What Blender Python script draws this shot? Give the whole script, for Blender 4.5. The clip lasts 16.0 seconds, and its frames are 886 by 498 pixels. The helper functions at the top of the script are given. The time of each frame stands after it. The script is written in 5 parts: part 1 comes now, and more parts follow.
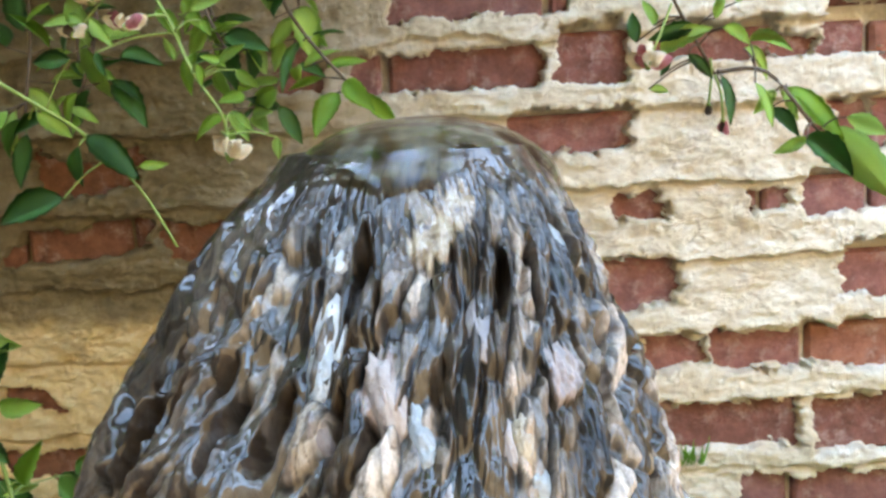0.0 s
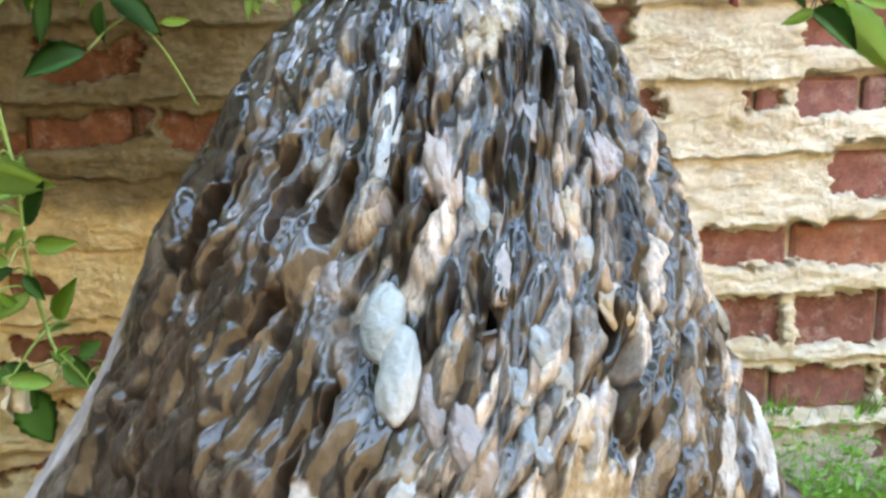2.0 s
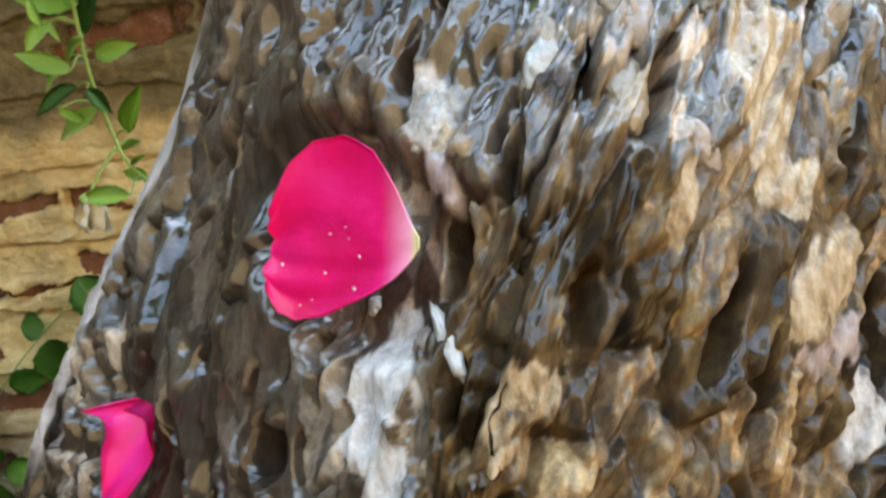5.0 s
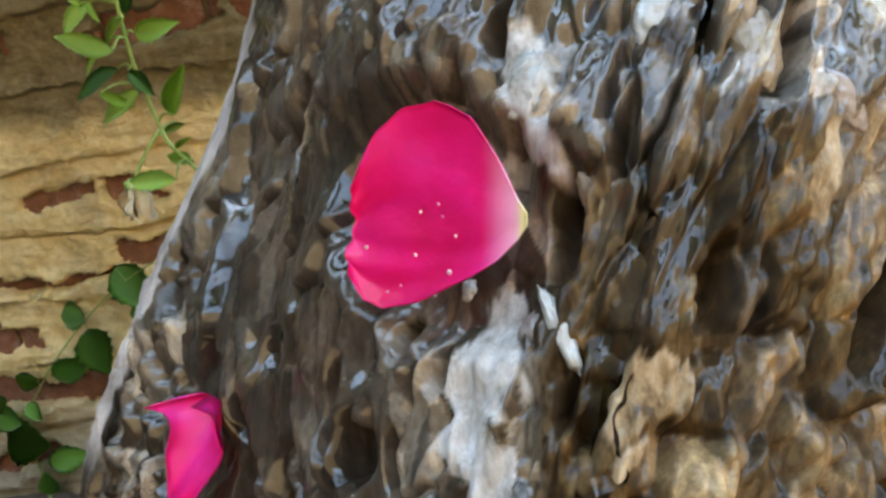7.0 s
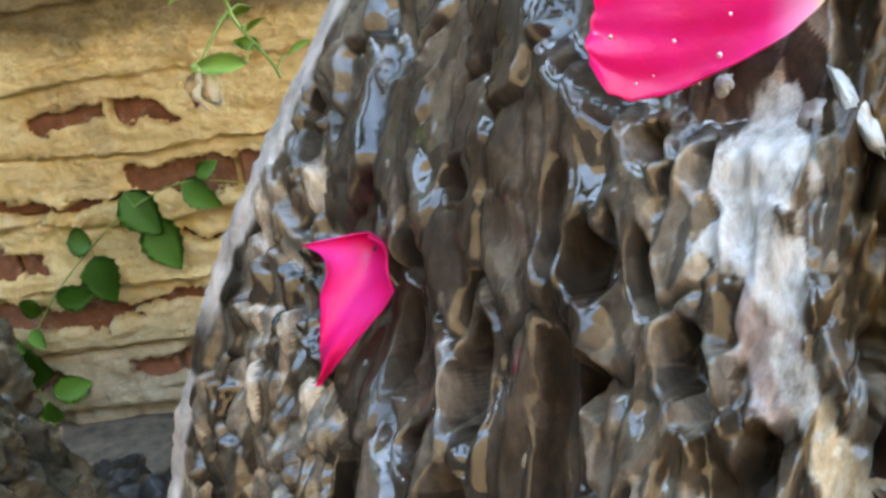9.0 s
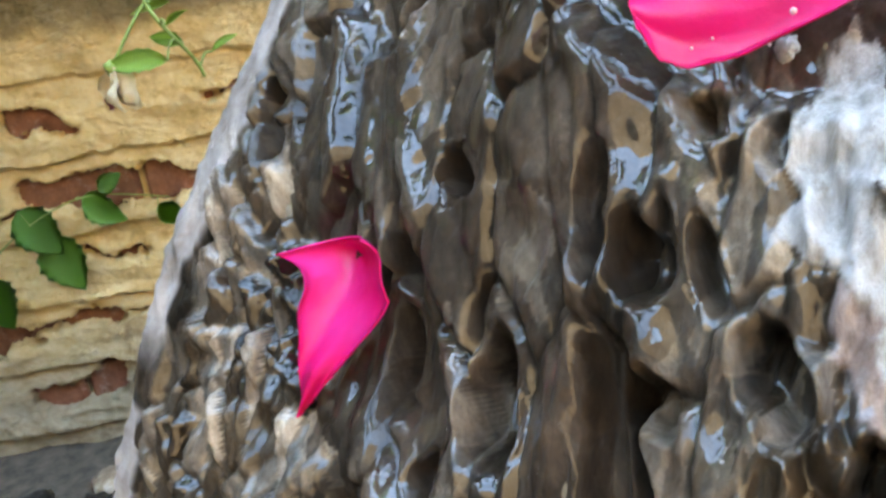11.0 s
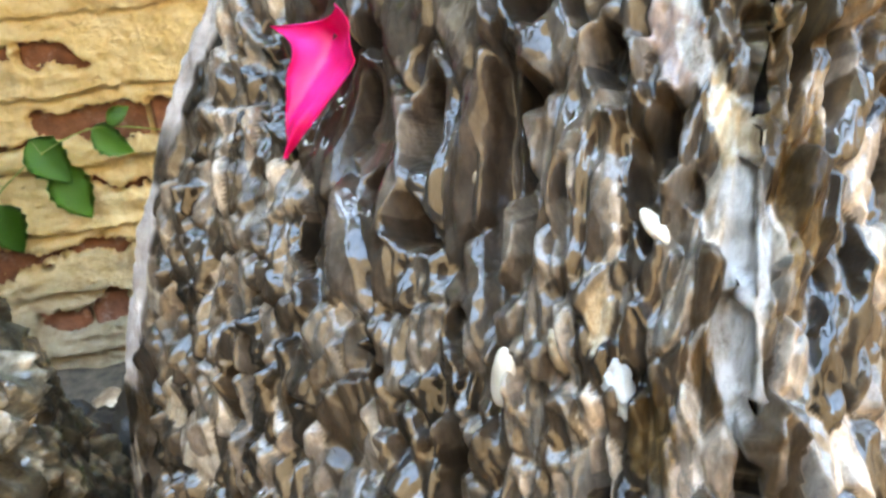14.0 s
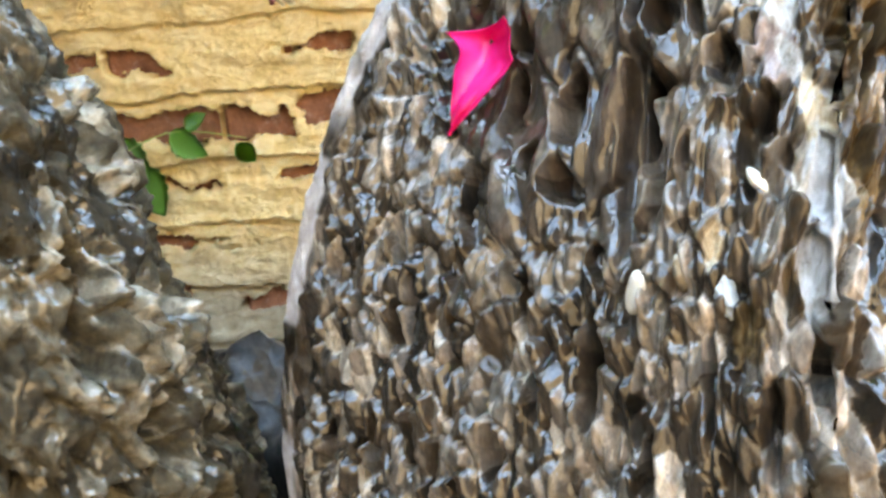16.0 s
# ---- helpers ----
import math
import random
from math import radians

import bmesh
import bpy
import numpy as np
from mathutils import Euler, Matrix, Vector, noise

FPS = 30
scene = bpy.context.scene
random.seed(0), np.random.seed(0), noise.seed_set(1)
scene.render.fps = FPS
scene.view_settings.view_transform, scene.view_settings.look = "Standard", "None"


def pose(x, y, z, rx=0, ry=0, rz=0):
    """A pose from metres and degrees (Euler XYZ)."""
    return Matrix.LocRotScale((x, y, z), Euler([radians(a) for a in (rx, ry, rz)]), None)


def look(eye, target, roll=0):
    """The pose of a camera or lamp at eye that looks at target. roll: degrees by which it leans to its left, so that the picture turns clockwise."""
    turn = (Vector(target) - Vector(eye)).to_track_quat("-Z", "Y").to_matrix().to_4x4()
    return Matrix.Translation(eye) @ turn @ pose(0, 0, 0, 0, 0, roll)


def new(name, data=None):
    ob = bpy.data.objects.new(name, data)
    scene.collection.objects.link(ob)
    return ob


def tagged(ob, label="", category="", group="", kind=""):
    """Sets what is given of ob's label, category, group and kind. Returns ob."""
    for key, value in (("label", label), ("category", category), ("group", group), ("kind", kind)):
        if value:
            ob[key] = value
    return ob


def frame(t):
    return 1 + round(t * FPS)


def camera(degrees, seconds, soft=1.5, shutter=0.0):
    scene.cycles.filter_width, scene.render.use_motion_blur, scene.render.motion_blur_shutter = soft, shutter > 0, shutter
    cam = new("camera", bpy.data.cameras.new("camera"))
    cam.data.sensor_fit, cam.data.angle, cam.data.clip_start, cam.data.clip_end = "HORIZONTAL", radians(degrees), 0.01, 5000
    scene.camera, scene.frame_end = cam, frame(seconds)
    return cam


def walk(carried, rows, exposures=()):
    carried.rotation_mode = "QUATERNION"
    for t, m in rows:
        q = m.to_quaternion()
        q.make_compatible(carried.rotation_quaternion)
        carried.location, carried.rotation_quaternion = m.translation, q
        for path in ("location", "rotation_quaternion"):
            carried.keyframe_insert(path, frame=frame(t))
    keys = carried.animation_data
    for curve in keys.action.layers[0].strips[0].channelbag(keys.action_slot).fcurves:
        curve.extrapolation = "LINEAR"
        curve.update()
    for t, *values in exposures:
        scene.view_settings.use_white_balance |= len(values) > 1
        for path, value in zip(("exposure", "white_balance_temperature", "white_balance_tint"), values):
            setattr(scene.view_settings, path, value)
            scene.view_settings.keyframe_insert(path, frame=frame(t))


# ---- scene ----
cam = camera(54.3, 16.0, soft=2.8)
PATH = [
    (0, (0.013, 0.019, 0.755), (-0.015, 1.995, 0.444), -3.1),
    (0.5, (0.013, 0.02, 0.753), (-0.001, 1.986, 0.383), -3.0),
    (1, (0.007, 0.014, 0.746), (-0.009, 1.971, 0.331), -2.8),
    (1.5, (0.001, 0.007, 0.734), (-0.005, 1.954, 0.279), -2.3),
    (2, (-0.003, -0.001, 0.729), (0.002, 1.94, 0.246), -1.9),
    (2.5, (-0.012, -0.011, 0.723), (0.004, 1.926, 0.227), -1.6),
    (3, (-0.017, -0.014, 0.716), (0.011, 1.921, 0.21), -1.4),
    (3.5, (-0.019, -0.021, 0.704), (0.013, 1.905, 0.165), -1.4),
    (4, (-0.016, -0.023, 0.684), (0.003, 1.891, 0.103), -3.5),
    (4.5, (-0.019, -0.013, 0.668), (-0.088, 1.893, 0.064), -7.1),
    (4.7, (-0.021, -0.007, 0.663), (-0.113, 1.897, 0.057), -7.8),
    (6.8, (-0.033, 0.011, 0.663), (-0.207, 1.905, 0.046), -10.2),
    (7, (-0.035, 0.012, 0.66), (-0.22, 1.899, 0.024), -10.3),
    (7.5, (-0.04, 0.01, 0.656), (-0.227, 1.884, -0.017), -9.9),
    (8, (-0.048, 0.012, 0.649), (-0.231, 1.878, -0.048), -9.3),
    (8.5, (-0.059, 0.011, 0.646), (-0.245, 1.864, -0.084), -9.2),
    (9, (-0.076, 0.013, 0.641), (-0.225, 1.866, -0.097), -8.7),
    (9.2, (-0.081, 0.02, 0.638), (-0.224, 1.862, -0.128), -10.2),
    (11.3, (-0.092, 0.037, 0.634), (-0.015, 1.892, -0.109), -8.4),
    (11.5, (-0.089, 0.044, 0.631), (-0.038, 1.904, -0.104), -8.9),
    (12, (-0.09, 0.038, 0.631), (-0.056, 1.898, -0.102), -9.0),
    (12.5, (-0.092, 0.033, 0.62), (-0.062, 1.888, -0.126), -9.1),
    (13, (-0.095, 0.016, 0.604), (-0.058, 1.846, -0.202), -8.4),
    (13.5, (-0.09, -0.002, 0.607), (-0.029, 1.824, -0.206), -7.6),
    (14, (-0.09, -0.025, 0.611), (-0.025, 1.812, -0.177), -6.7),
    (14.5, (-0.091, -0.045, 0.62), (-0.017, 1.799, -0.151), -6.0),
    (15, (-0.093, -0.055, 0.614), (-0.004, 1.794, -0.145), -4.6),
    (15.5, (-0.108, -0.069, 0.617), (-0.038, 1.786, -0.127), -4.4),
    (16, (-0.122, -0.077, 0.617), (-0.102, 1.786, -0.112), -4.9),
]
walk(cam, [(t, look(eye, target, roll)) for t, eye, target, roll in PATH],
     exposures=[(t, e + 0.25, k - 500, 7) for t, e, k in ((0, 5.15, 9600), (2, 5.15, 10300), (3, 5.05, 10800), (4.5, 5.1, 11300), (7, 4.95, 11000), (8, 4.85, 10600), (8.5, 5.25, 10400), (9, 5.35, 10300), (11.5, 5.5, 9900), (12, 5.4, 9900), (13, 5.7, 10200), (13.5, 5.85, 10700), (16, 5.9, 10600))])

# ---- daylight: the sun stands behind the garden wall, whose face lies in open shade ----
SUN_UP, SUN_ROUND = 43.0, -38.0
world = bpy.data.worlds.new("sky")
scene.world = world
world.use_nodes = True
wn = world.node_tree.nodes
sky = wn.new("ShaderNodeTexSky")
sky.sky_type = "NISHITA"
sky.sun_disc = False
sky.ozone_density, sky.dust_density = 4.0, 0.2
sky.sun_elevation, sky.sun_rotation = radians(SUN_UP), radians(SUN_ROUND)
wn["Background"].inputs["Strength"].default_value = 0.15
world.node_tree.links.new(sky.outputs["Color"], wn["Background"].inputs["Color"])
sun = new("sun", bpy.data.lights.new("sun", "SUN"))
sun.data.energy, sun.data.angle, sun.data.color = 3.5, radians(0.5), (1.0, 0.93, 0.80)
sd = Vector((math.sin(radians(SUN_ROUND)) * math.cos(radians(SUN_UP)), math.cos(radians(SUN_ROUND)) * math.cos(radians(SUN_UP)), math.sin(radians(SUN_UP))))
sun.matrix_world = look(sd * 8, (0, 0, 0))


# ---- materials ----
class Mat:
    """A small writer of node materials."""

    def __init__(self, name):
        self.m = bpy.data.materials.new(name)
        self.m.use_nodes = True
        self.t = self.m.node_tree
        self.b = self.t.nodes["Principled BSDF"]

    def node(self, kind, **values):
        n = self.t.nodes.new("ShaderNode" + kind)
        for k, v in values.items():
            n.inputs[k.replace("_", " ")].default_value = v
        return n

    def link(self, a, b):
        self.t.links.new(a, b)

    def coords(self, scale=(1, 1, 1)):
        c, m = self.node("TexCoord"), self.node("Mapping")
        m.inputs["Scale"].default_value = scale
        self.link(c.outputs["Object"], m.inputs["Vector"])
        return m.outputs["Vector"]

    def noise(self, scale, detail=6, rough=0.6, stretch=(1, 1, 1), twist=0.0):
        n = self.node("TexNoise", Scale=scale, Detail=detail, Roughness=rough, Distortion=twist)
        self.link(self.coords(stretch), n.inputs["Vector"])
        return n.outputs["Fac"]

    def attr(self, name):
        n = self.node("Attribute")
        n.attribute_name = name
        return n.outputs["Fac"]

    def ramp(self, fac, *stops):
        n = self.node("ValToRGB")
        while len(n.color_ramp.elements) < len(stops):
            n.color_ramp.elements.new(0.5)
        for e, (p, c) in zip(n.color_ramp.elements, stops):
            e.position = p
            e.color = (*c, 1) if isinstance(c, tuple) else (c, c, c, 1)
        self.link(fac, n.inputs["Fac"])
        return n.outputs["Color"]

    def mix(self, fac, a, b, kind="MIX"):
        n = self.node("Mix")
        n.data_type, n.blend_type = "RGBA", kind
        for v, k in ((fac, 0), (a, 6), (b, 7)):
            if isinstance(v, (int, float)):
                n.inputs[k].default_value = v if k == 0 else (v, v, v, 1)
            elif isinstance(v, tuple):
                n.inputs[k].default_value = (*v, 1)
            else:
                self.link(v, n.inputs[k])
        return n.outputs[2]

    def maths(self, kind, a, b=0.0, clamp=False):
        n = self.node("Math")
        n.operation, n.use_clamp = kind, clamp
        for v, k in ((a, 0), (b, 1)):
            if isinstance(v, (int, float)):
                n.inputs[k].default_value = v
            else:
                self.link(v, n.inputs[k])
        return n.outputs[0]

    def axis(self, name):
        n, c = self.node("SeparateXYZ"), self.node("NewGeometry")
        self.link(c.outputs["Position"], n.inputs[0])
        return n.outputs[name]

    def span(self, v, a, b):
        n = self.node("MapRange")
        n.interpolation_type = "SMOOTHSTEP"
        n.inputs["From Min"].default_value, n.inputs["From Max"].default_value = a, b
        self.link(v, n.inputs["Value"])
        return n.outputs[0]

    def each(self):
        return self.node("ObjectInfo").outputs["Random"]

    def island(self):
        return self.node("NewGeometry").outputs["Random Per Island"]

    def bump(self, height, far, strength=1.0, under=None):
        n = self.node("Bump", Strength=strength, Distance=far)
        self.link(height, n.inputs["Height"])
        if under is not None:
            self.link(under, n.inputs["Normal"])
        return n.outputs["Normal"]

    def done(self, colour=None, rough=None, normal=None, **values):
        for v, k in ((colour, "Base Color"), (rough, "Roughness"), (normal, "Normal")):
            if v is None:
                continue
            if isinstance(v, tuple):
                self.b.inputs[k].default_value = (*v, 1)
            elif isinstance(v, (int, float)):
                self.b.inputs[k].default_value = v
            else:
                self.link(v, self.b.inputs[k])
        for k, v in values.items():
            self.b.inputs[k.replace("_", " ")].default_value = v
        return self.m


def wet_rock():
    k = Mat("wet_rock")
    cell, zone, dry, fine = k.attr("cell"), k.attr("zone"), k.attr("dry"), k.noise(160, 8, 0.65, (1, 1, 0.4))
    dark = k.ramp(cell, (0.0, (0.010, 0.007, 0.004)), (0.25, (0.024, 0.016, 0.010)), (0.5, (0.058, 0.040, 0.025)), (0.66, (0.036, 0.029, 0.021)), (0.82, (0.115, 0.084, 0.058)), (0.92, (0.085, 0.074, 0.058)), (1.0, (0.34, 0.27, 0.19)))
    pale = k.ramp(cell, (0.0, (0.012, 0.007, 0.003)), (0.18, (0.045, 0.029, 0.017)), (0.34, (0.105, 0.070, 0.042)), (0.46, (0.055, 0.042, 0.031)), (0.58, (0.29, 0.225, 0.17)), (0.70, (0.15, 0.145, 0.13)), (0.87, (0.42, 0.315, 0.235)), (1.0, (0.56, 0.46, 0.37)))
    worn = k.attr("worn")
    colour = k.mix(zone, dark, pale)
    brown = k.ramp(k.noise(48, 7, 0.62, (1, 1, 0.4), 0.4), (0.30, (0.016, 0.010, 0.006)), (0.44, (0.038, 0.026, 0.017)), (0.56, (0.074, 0.048, 0.032)), (0.70, (0.135, 0.093, 0.066)))
    colour = k.mix(k.maths("MULTIPLY", worn, 0.7), colour, brown)
    # dark matrix between pebbles and plates, deepened in colour as crevice shade
    colour = k.mix(k.maths("MULTIPLY", k.attr("seam_shade"), 0.85), colour, (0.022, 0.014, 0.008))
    rust = k.span(k.noise(22, 4, 0.6, (1, 1, 0.5)), 0.56, 0.68)
    colour = k.mix(k.maths("MULTIPLY", rust, k.maths("MULTIPLY", zone, 0.6)), colour, (0.13, 0.075, 0.03))
    ochre = k.mix(0.9, k.ramp(k.noise(150, 7, 0.7, (1, 1, 0.16)), (0.36, (0.014, 0.008, 0.003)), (0.47, (0.080, 0.042, 0.013)), (0.57, (0.20, 0.108, 0.032)), (0.70, (0.38, 0.25, 0.11))), k.ramp(cell, (0.0, 0.2), (0.35, 0.4), (0.6, 0.65), (0.8, 1.0), (1.0, 1.7)), "MULTIPLY")
    colour = k.mix(k.maths("MULTIPLY", k.attr("rust"), 0.9), colour, ochre)
    colour = k.mix(0.8, colour, k.ramp(fine, (0.3, 0.5), (0.7, 1.3)), "MULTIPLY")
    colour = k.mix(0.8, colour, k.ramp(k.noise(420, 8, 0.78, (1, 1, 0.4)), (0.34, 0.45), (0.66, 1.5)), "MULTIPLY")
    vein = k.noise(210, 8, 0.7, (1, 1, 0.25))
    colour = k.mix(k.attr("pink"), colour, k.ramp(vein, (0.28, (0.10, 0.068, 0.055)), (0.47, (0.28, 0.21, 0.185)), (0.68, (0.44, 0.37, 0.345))))
    colour = k.mix(k.attr("cream"), colour, k.ramp(vein, (0.34, (0.075, 0.045, 0.022)), (0.46, (0.29, 0.20, 0.115)), (0.62, (0.54, 0.44, 0.31))))
    colour = k.mix(k.attr("white"), colour, k.ramp(vein, (0.33, (0.12, 0.10, 0.08)), (0.44, (0.34, 0.32, 0.29)), (0.60, (0.56, 0.55, 0.53))))
    grey = k.ramp(k.noise(90, 6), (0.3, (0.26, 0.225, 0.205)), (0.7, (0.56, 0.51, 0.475)))
    colour = k.mix(dry, colour, grey)
    film = k.span(k.noise(70, 3, 0.5, (1, 1, 0.35)), 0.35, 0.68)
    rough = k.maths("ADD", k.maths("MULTIPLY", film, 0.35), 0.30)
    rough = k.maths("ADD", rough, k.maths("MULTIPLY", dry, 0.55), True)
    low = k.bump(k.noise(90, 2, 0.4, (1, 1, 0.5), 0.3), 0.004, 0.25)
    normal = k.bump(k.noise(520, 8, 0.75, (1, 1, 0.5)), 0.0012, 0.8, k.bump(fine, 0.003, 0.8, low))
    coat = k.maths("MULTIPLY", k.maths("SUBTRACT", 1.0, k.maths("MAXIMUM", dry, k.maths("MULTIPLY", k.attr("white"), 0.8)), True), k.ramp(k.noise(75, 3, 0.5, (1, 1, 0.55), 0.6), (0.35, 0.45), (0.55, 1.0)))
    coat = k.maths("MULTIPLY", coat, k.maths("SUBTRACT", 1.0, k.maths("MULTIPLY", k.attr("rust"), 0.65)))
    k.link(coat, k.b.inputs["Coat Weight"])
    smooth = k.node("Attribute")
    smooth.attribute_name = "film"
    ripple = k.bump(k.noise(60, 2, 0.4, (1, 1, 0.5), 0.3), 0.004, 0.2, smooth.outputs["Vector"])
    k.link(k.bump(k.noise(190, 2, 0.5, (1, 1, 0.5)), 0.002, 0.12, ripple), k.b.inputs["Coat Normal"])
    return k.done(colour, rough, normal, Coat_Roughness=0.05, Coat_IOR=1.5, Specular_IOR_Level=0.09)


def stone(name, a, b, c, wet=0.5, grain=120, coat=0.8):
    """A wet stone in three tones."""
    k = Mat(name)
    n, big = k.noise(grain, 9, 0.68), k.noise(grain / 5, 4, 0.6)
    colour = k.mix(k.span(big, 0.46, 0.59), k.ramp(n, (0.3, a), (0.65, b)), k.ramp(n, (0.35, b), (0.7, c)))
    rough = k.maths("ADD", k.maths("MULTIPLY", k.noise(grain / 2, 3), 0.4), 0.55 - wet * 0.5)
    low = k.bump(k.noise(grain * 0.8, 4, 0.55), 0.003, 0.5)
    k.link(low, k.b.inputs["Coat Normal"])
    return k.done(colour, rough, k.bump(n, 0.0015, 0.7, low), Coat_Weight=coat, Coat_Roughness=0.06, Coat_IOR=1.5, Specular_IOR_Level=0.5 if coat > 0.3 else 0.15)


def mortar_mat():
    k = Mat("mortar")
    warm = k.span(k.maths("ADD", k.axis("X"), k.maths("MULTIPLY", k.noise(5, 3), 0.25)), 0.18, -0.12)
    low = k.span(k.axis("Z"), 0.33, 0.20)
    n = k.noise(45, 10, 0.7)
    pale = k.ramp(n, (0.25, (0.52, 0.43, 0.31)), (0.47, (0.75, 0.66, 0.50)), (0.72, (0.88, 0.82, 0.71)))
    ochre = k.ramp(n, (0.25, (0.52, 0.33, 0.13)), (0.45, (0.78, 0.56, 0.26)), (0.7, (0.88, 0.70, 0.40)))
    # olive mortar high on the west, darkened to carry the foliage's shade
    shaded_olive = k.ramp(n, (0.25, (0.125, 0.094, 0.05)), (0.5, (0.25, 0.195, 0.108)), (0.75, (0.37, 0.30, 0.185)))
    ochre = k.mix(k.span(k.maths("ADD", k.axis("Z"), k.maths("MULTIPLY", k.noise(14, 4), 0.06)), 0.585, 0.615), ochre, shaded_olive)
    colour = k.mix(warm, pale, ochre)
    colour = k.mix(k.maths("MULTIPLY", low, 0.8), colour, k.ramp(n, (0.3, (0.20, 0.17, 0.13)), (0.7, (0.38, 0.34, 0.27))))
    stain = k.span(k.noise(9, 5, 0.65), 0.55, 0.7)
    colour = k.mix(k.maths("MULTIPLY", stain, 0.45), colour, (0.22, 0.16, 0.10))
    normal = k.bump(k.noise(240, 8, 0.75), 0.004, 0.8, k.bump(k.noise(60, 6, 0.6), 0.006, 0.5))
    return k.done(colour, 0.92, normal, Specular_IOR_Level=0.25)


def brick_mat():
    k = Mat("brick")
    n = k.noise(60, 9, 0.7)
    red = k.ramp(k.each(), (0.0, (0.19, 0.078, 0.060)), (0.35, (0.29, 0.120, 0.100)), (0.7, (0.25, 0.120, 0.115)), (1.0, (0.33, 0.135, 0.085)))
    colour = k.mix(0.85, red, k.ramp(n, (0.3, 0.5), (0.7, 1.4)), "MULTIPLY")
    # bricks turn browner and darker towards the west
    westward = k.span(k.axis("X"), -0.05, -0.2)
    colour = k.mix(k.maths("MULTIPLY", westward, 0.7), colour, k.ramp(n, (0.3, (0.13, 0.05, 0.022)), (0.7, (0.32, 0.135, 0.06))))
    lime = k.span(k.noise(34, 9, 0.75), 0.50, 0.66)
    colour = k.mix(k.maths("MULTIPLY", lime, 0.6), colour, (0.50, 0.36, 0.33))
    return k.done(colour, 0.88, k.bump(k.noise(220, 8, 0.7), 0.003, 0.9, k.bump(k.noise(45, 5), 0.006, 0.5)), Specular_IOR_Level=0.3)


def leaf_mat(name, a, b, through_light=0.35, rough=0.42):
    k = Mat(name)
    colour = k.mix(k.each(), a, b)
    colour = k.mix(0.5, colour, k.ramp(k.noise(150, 5), (0.3, 0.65), (0.7, 1.3)), "MULTIPLY")
    k.done(colour, rough, k.bump(k.noise(400, 4), 0.0006, 0.4))
    thin = k.node("BsdfTranslucent")
    k.link(colour, thin.inputs["Color"])
    both, out = k.node("MixShader", Fac=through_light), k.t.nodes["Material Output"]
    k.link(k.b.outputs[0], both.inputs[1])
    k.link(thin.outputs[0], both.inputs[2])
    k.link(both.outputs[0], out.inputs["Surface"])
    return k.m


def petal_mat():
    k = Mat("petal")
    near = k.attr("tip")
    vein = k.noise(260, 5, 0.6)
    pink = k.ramp(k.noise(45, 3, 0.5), (0.3, (0.70, 0.004, 0.095)), (0.5, (0.86, 0.008, 0.20)), (0.70, (0.92, 0.045, 0.36)))
    colour = k.mix(k.span(near, 0.74, 1.0), pink, (0.95, 0.50, 0.68))
    colour = k.mix(k.span(near, 0.93, 0.99), colour, (0.85, 0.78, 0.42))
    k.done(colour, 0.4, k.bump(vein, 0.0006, 0.5, k.bump(k.noise(90, 3, 0.5), 0.003, 0.35)), Coat_Weight=0.4, Coat_Roughness=0.25, Specular_IOR_Level=0.3)
    thin = k.node("BsdfTranslucent")
    k.link(colour, thin.inputs["Color"])
    both, out = k.node("MixShader", Fac=0.4), k.t.nodes["Material Output"]
    k.link(k.b.outputs[0], both.inputs[1])
    k.link(thin.outputs[0], both.inputs[2])
    k.link(both.outputs[0], out.inputs["Surface"])
    return k.m


def plain(name, a, b, rough=0.7, grain=200):
    k = Mat(name)
    return k.done(k.ramp(k.noise(grain, 6), (0.3, a), (0.7, b)), rough, k.bump(k.noise(grain * 2, 5), 0.001, 0.5))


def water_mat():
    k = Mat("water")
    return k.done((0.90, 0.74, 0.48), 0.0, k.bump(k.noise(25, 1, 0.4), 0.001, 0.06), Transmission_Weight=1.0, IOR=1.33)


def pitted_mat():
    k = Mat("pitted_limestone")
    n = k.noise(170, 8, 0.7)
    v = k.maths("ADD", k.maths("MULTIPLY", k.attr("cell"), 0.75), k.maths("MULTIPLY", k.noise(38, 5, 0.65), 0.45))
    colour = k.ramp(v, (0.25, (0.008, 0.007, 0.005)), (0.54, (0.045, 0.038, 0.025)), (0.72, (0.10, 0.086, 0.058)), (0.86, (0.25, 0.22, 0.165)), (1.0, (0.50, 0.45, 0.36)))
    colour = k.mix(0.9, colour, k.ramp(n, (0.32, 0.35), (0.68, 1.6)), "MULTIPLY")
    low = k.bump(k.noise(120, 4, 0.55), 0.003, 0.5)
    k.link(low, k.b.inputs["Coat Normal"])
    k.link(k.ramp(k.noise(80, 3), (0.47, 0.0), (0.55, 1.0)), k.b.inputs["Coat Weight"])
    return k.done(colour, 0.6, k.bump(n, 0.003, 1.0, low), Coat_Roughness=0.05, Coat_IOR=1.6, Specular_IOR_Level=0.1)


ROCK = wet_rock()
WHITE = stone("white_stone", (0.112, 0.119, 0.112), (0.294, 0.301, 0.287), (0.462, 0.455, 0.434), 0.6)
CREAM = stone("cream_stone", (0.07, 0.042, 0.021), (0.231, 0.168, 0.098), (0.406, 0.336, 0.238), 0.6)
TAN = stone("tan_stone", (0.15, 0.09, 0.05), (0.34, 0.24, 0.16), (0.52, 0.42, 0.32), 0.55)
IVORY = stone("ivory_stone", (0.36, 0.31, 0.23), (0.52, 0.46, 0.37), (0.66, 0.60, 0.51), 0.5, 90, 0.4)
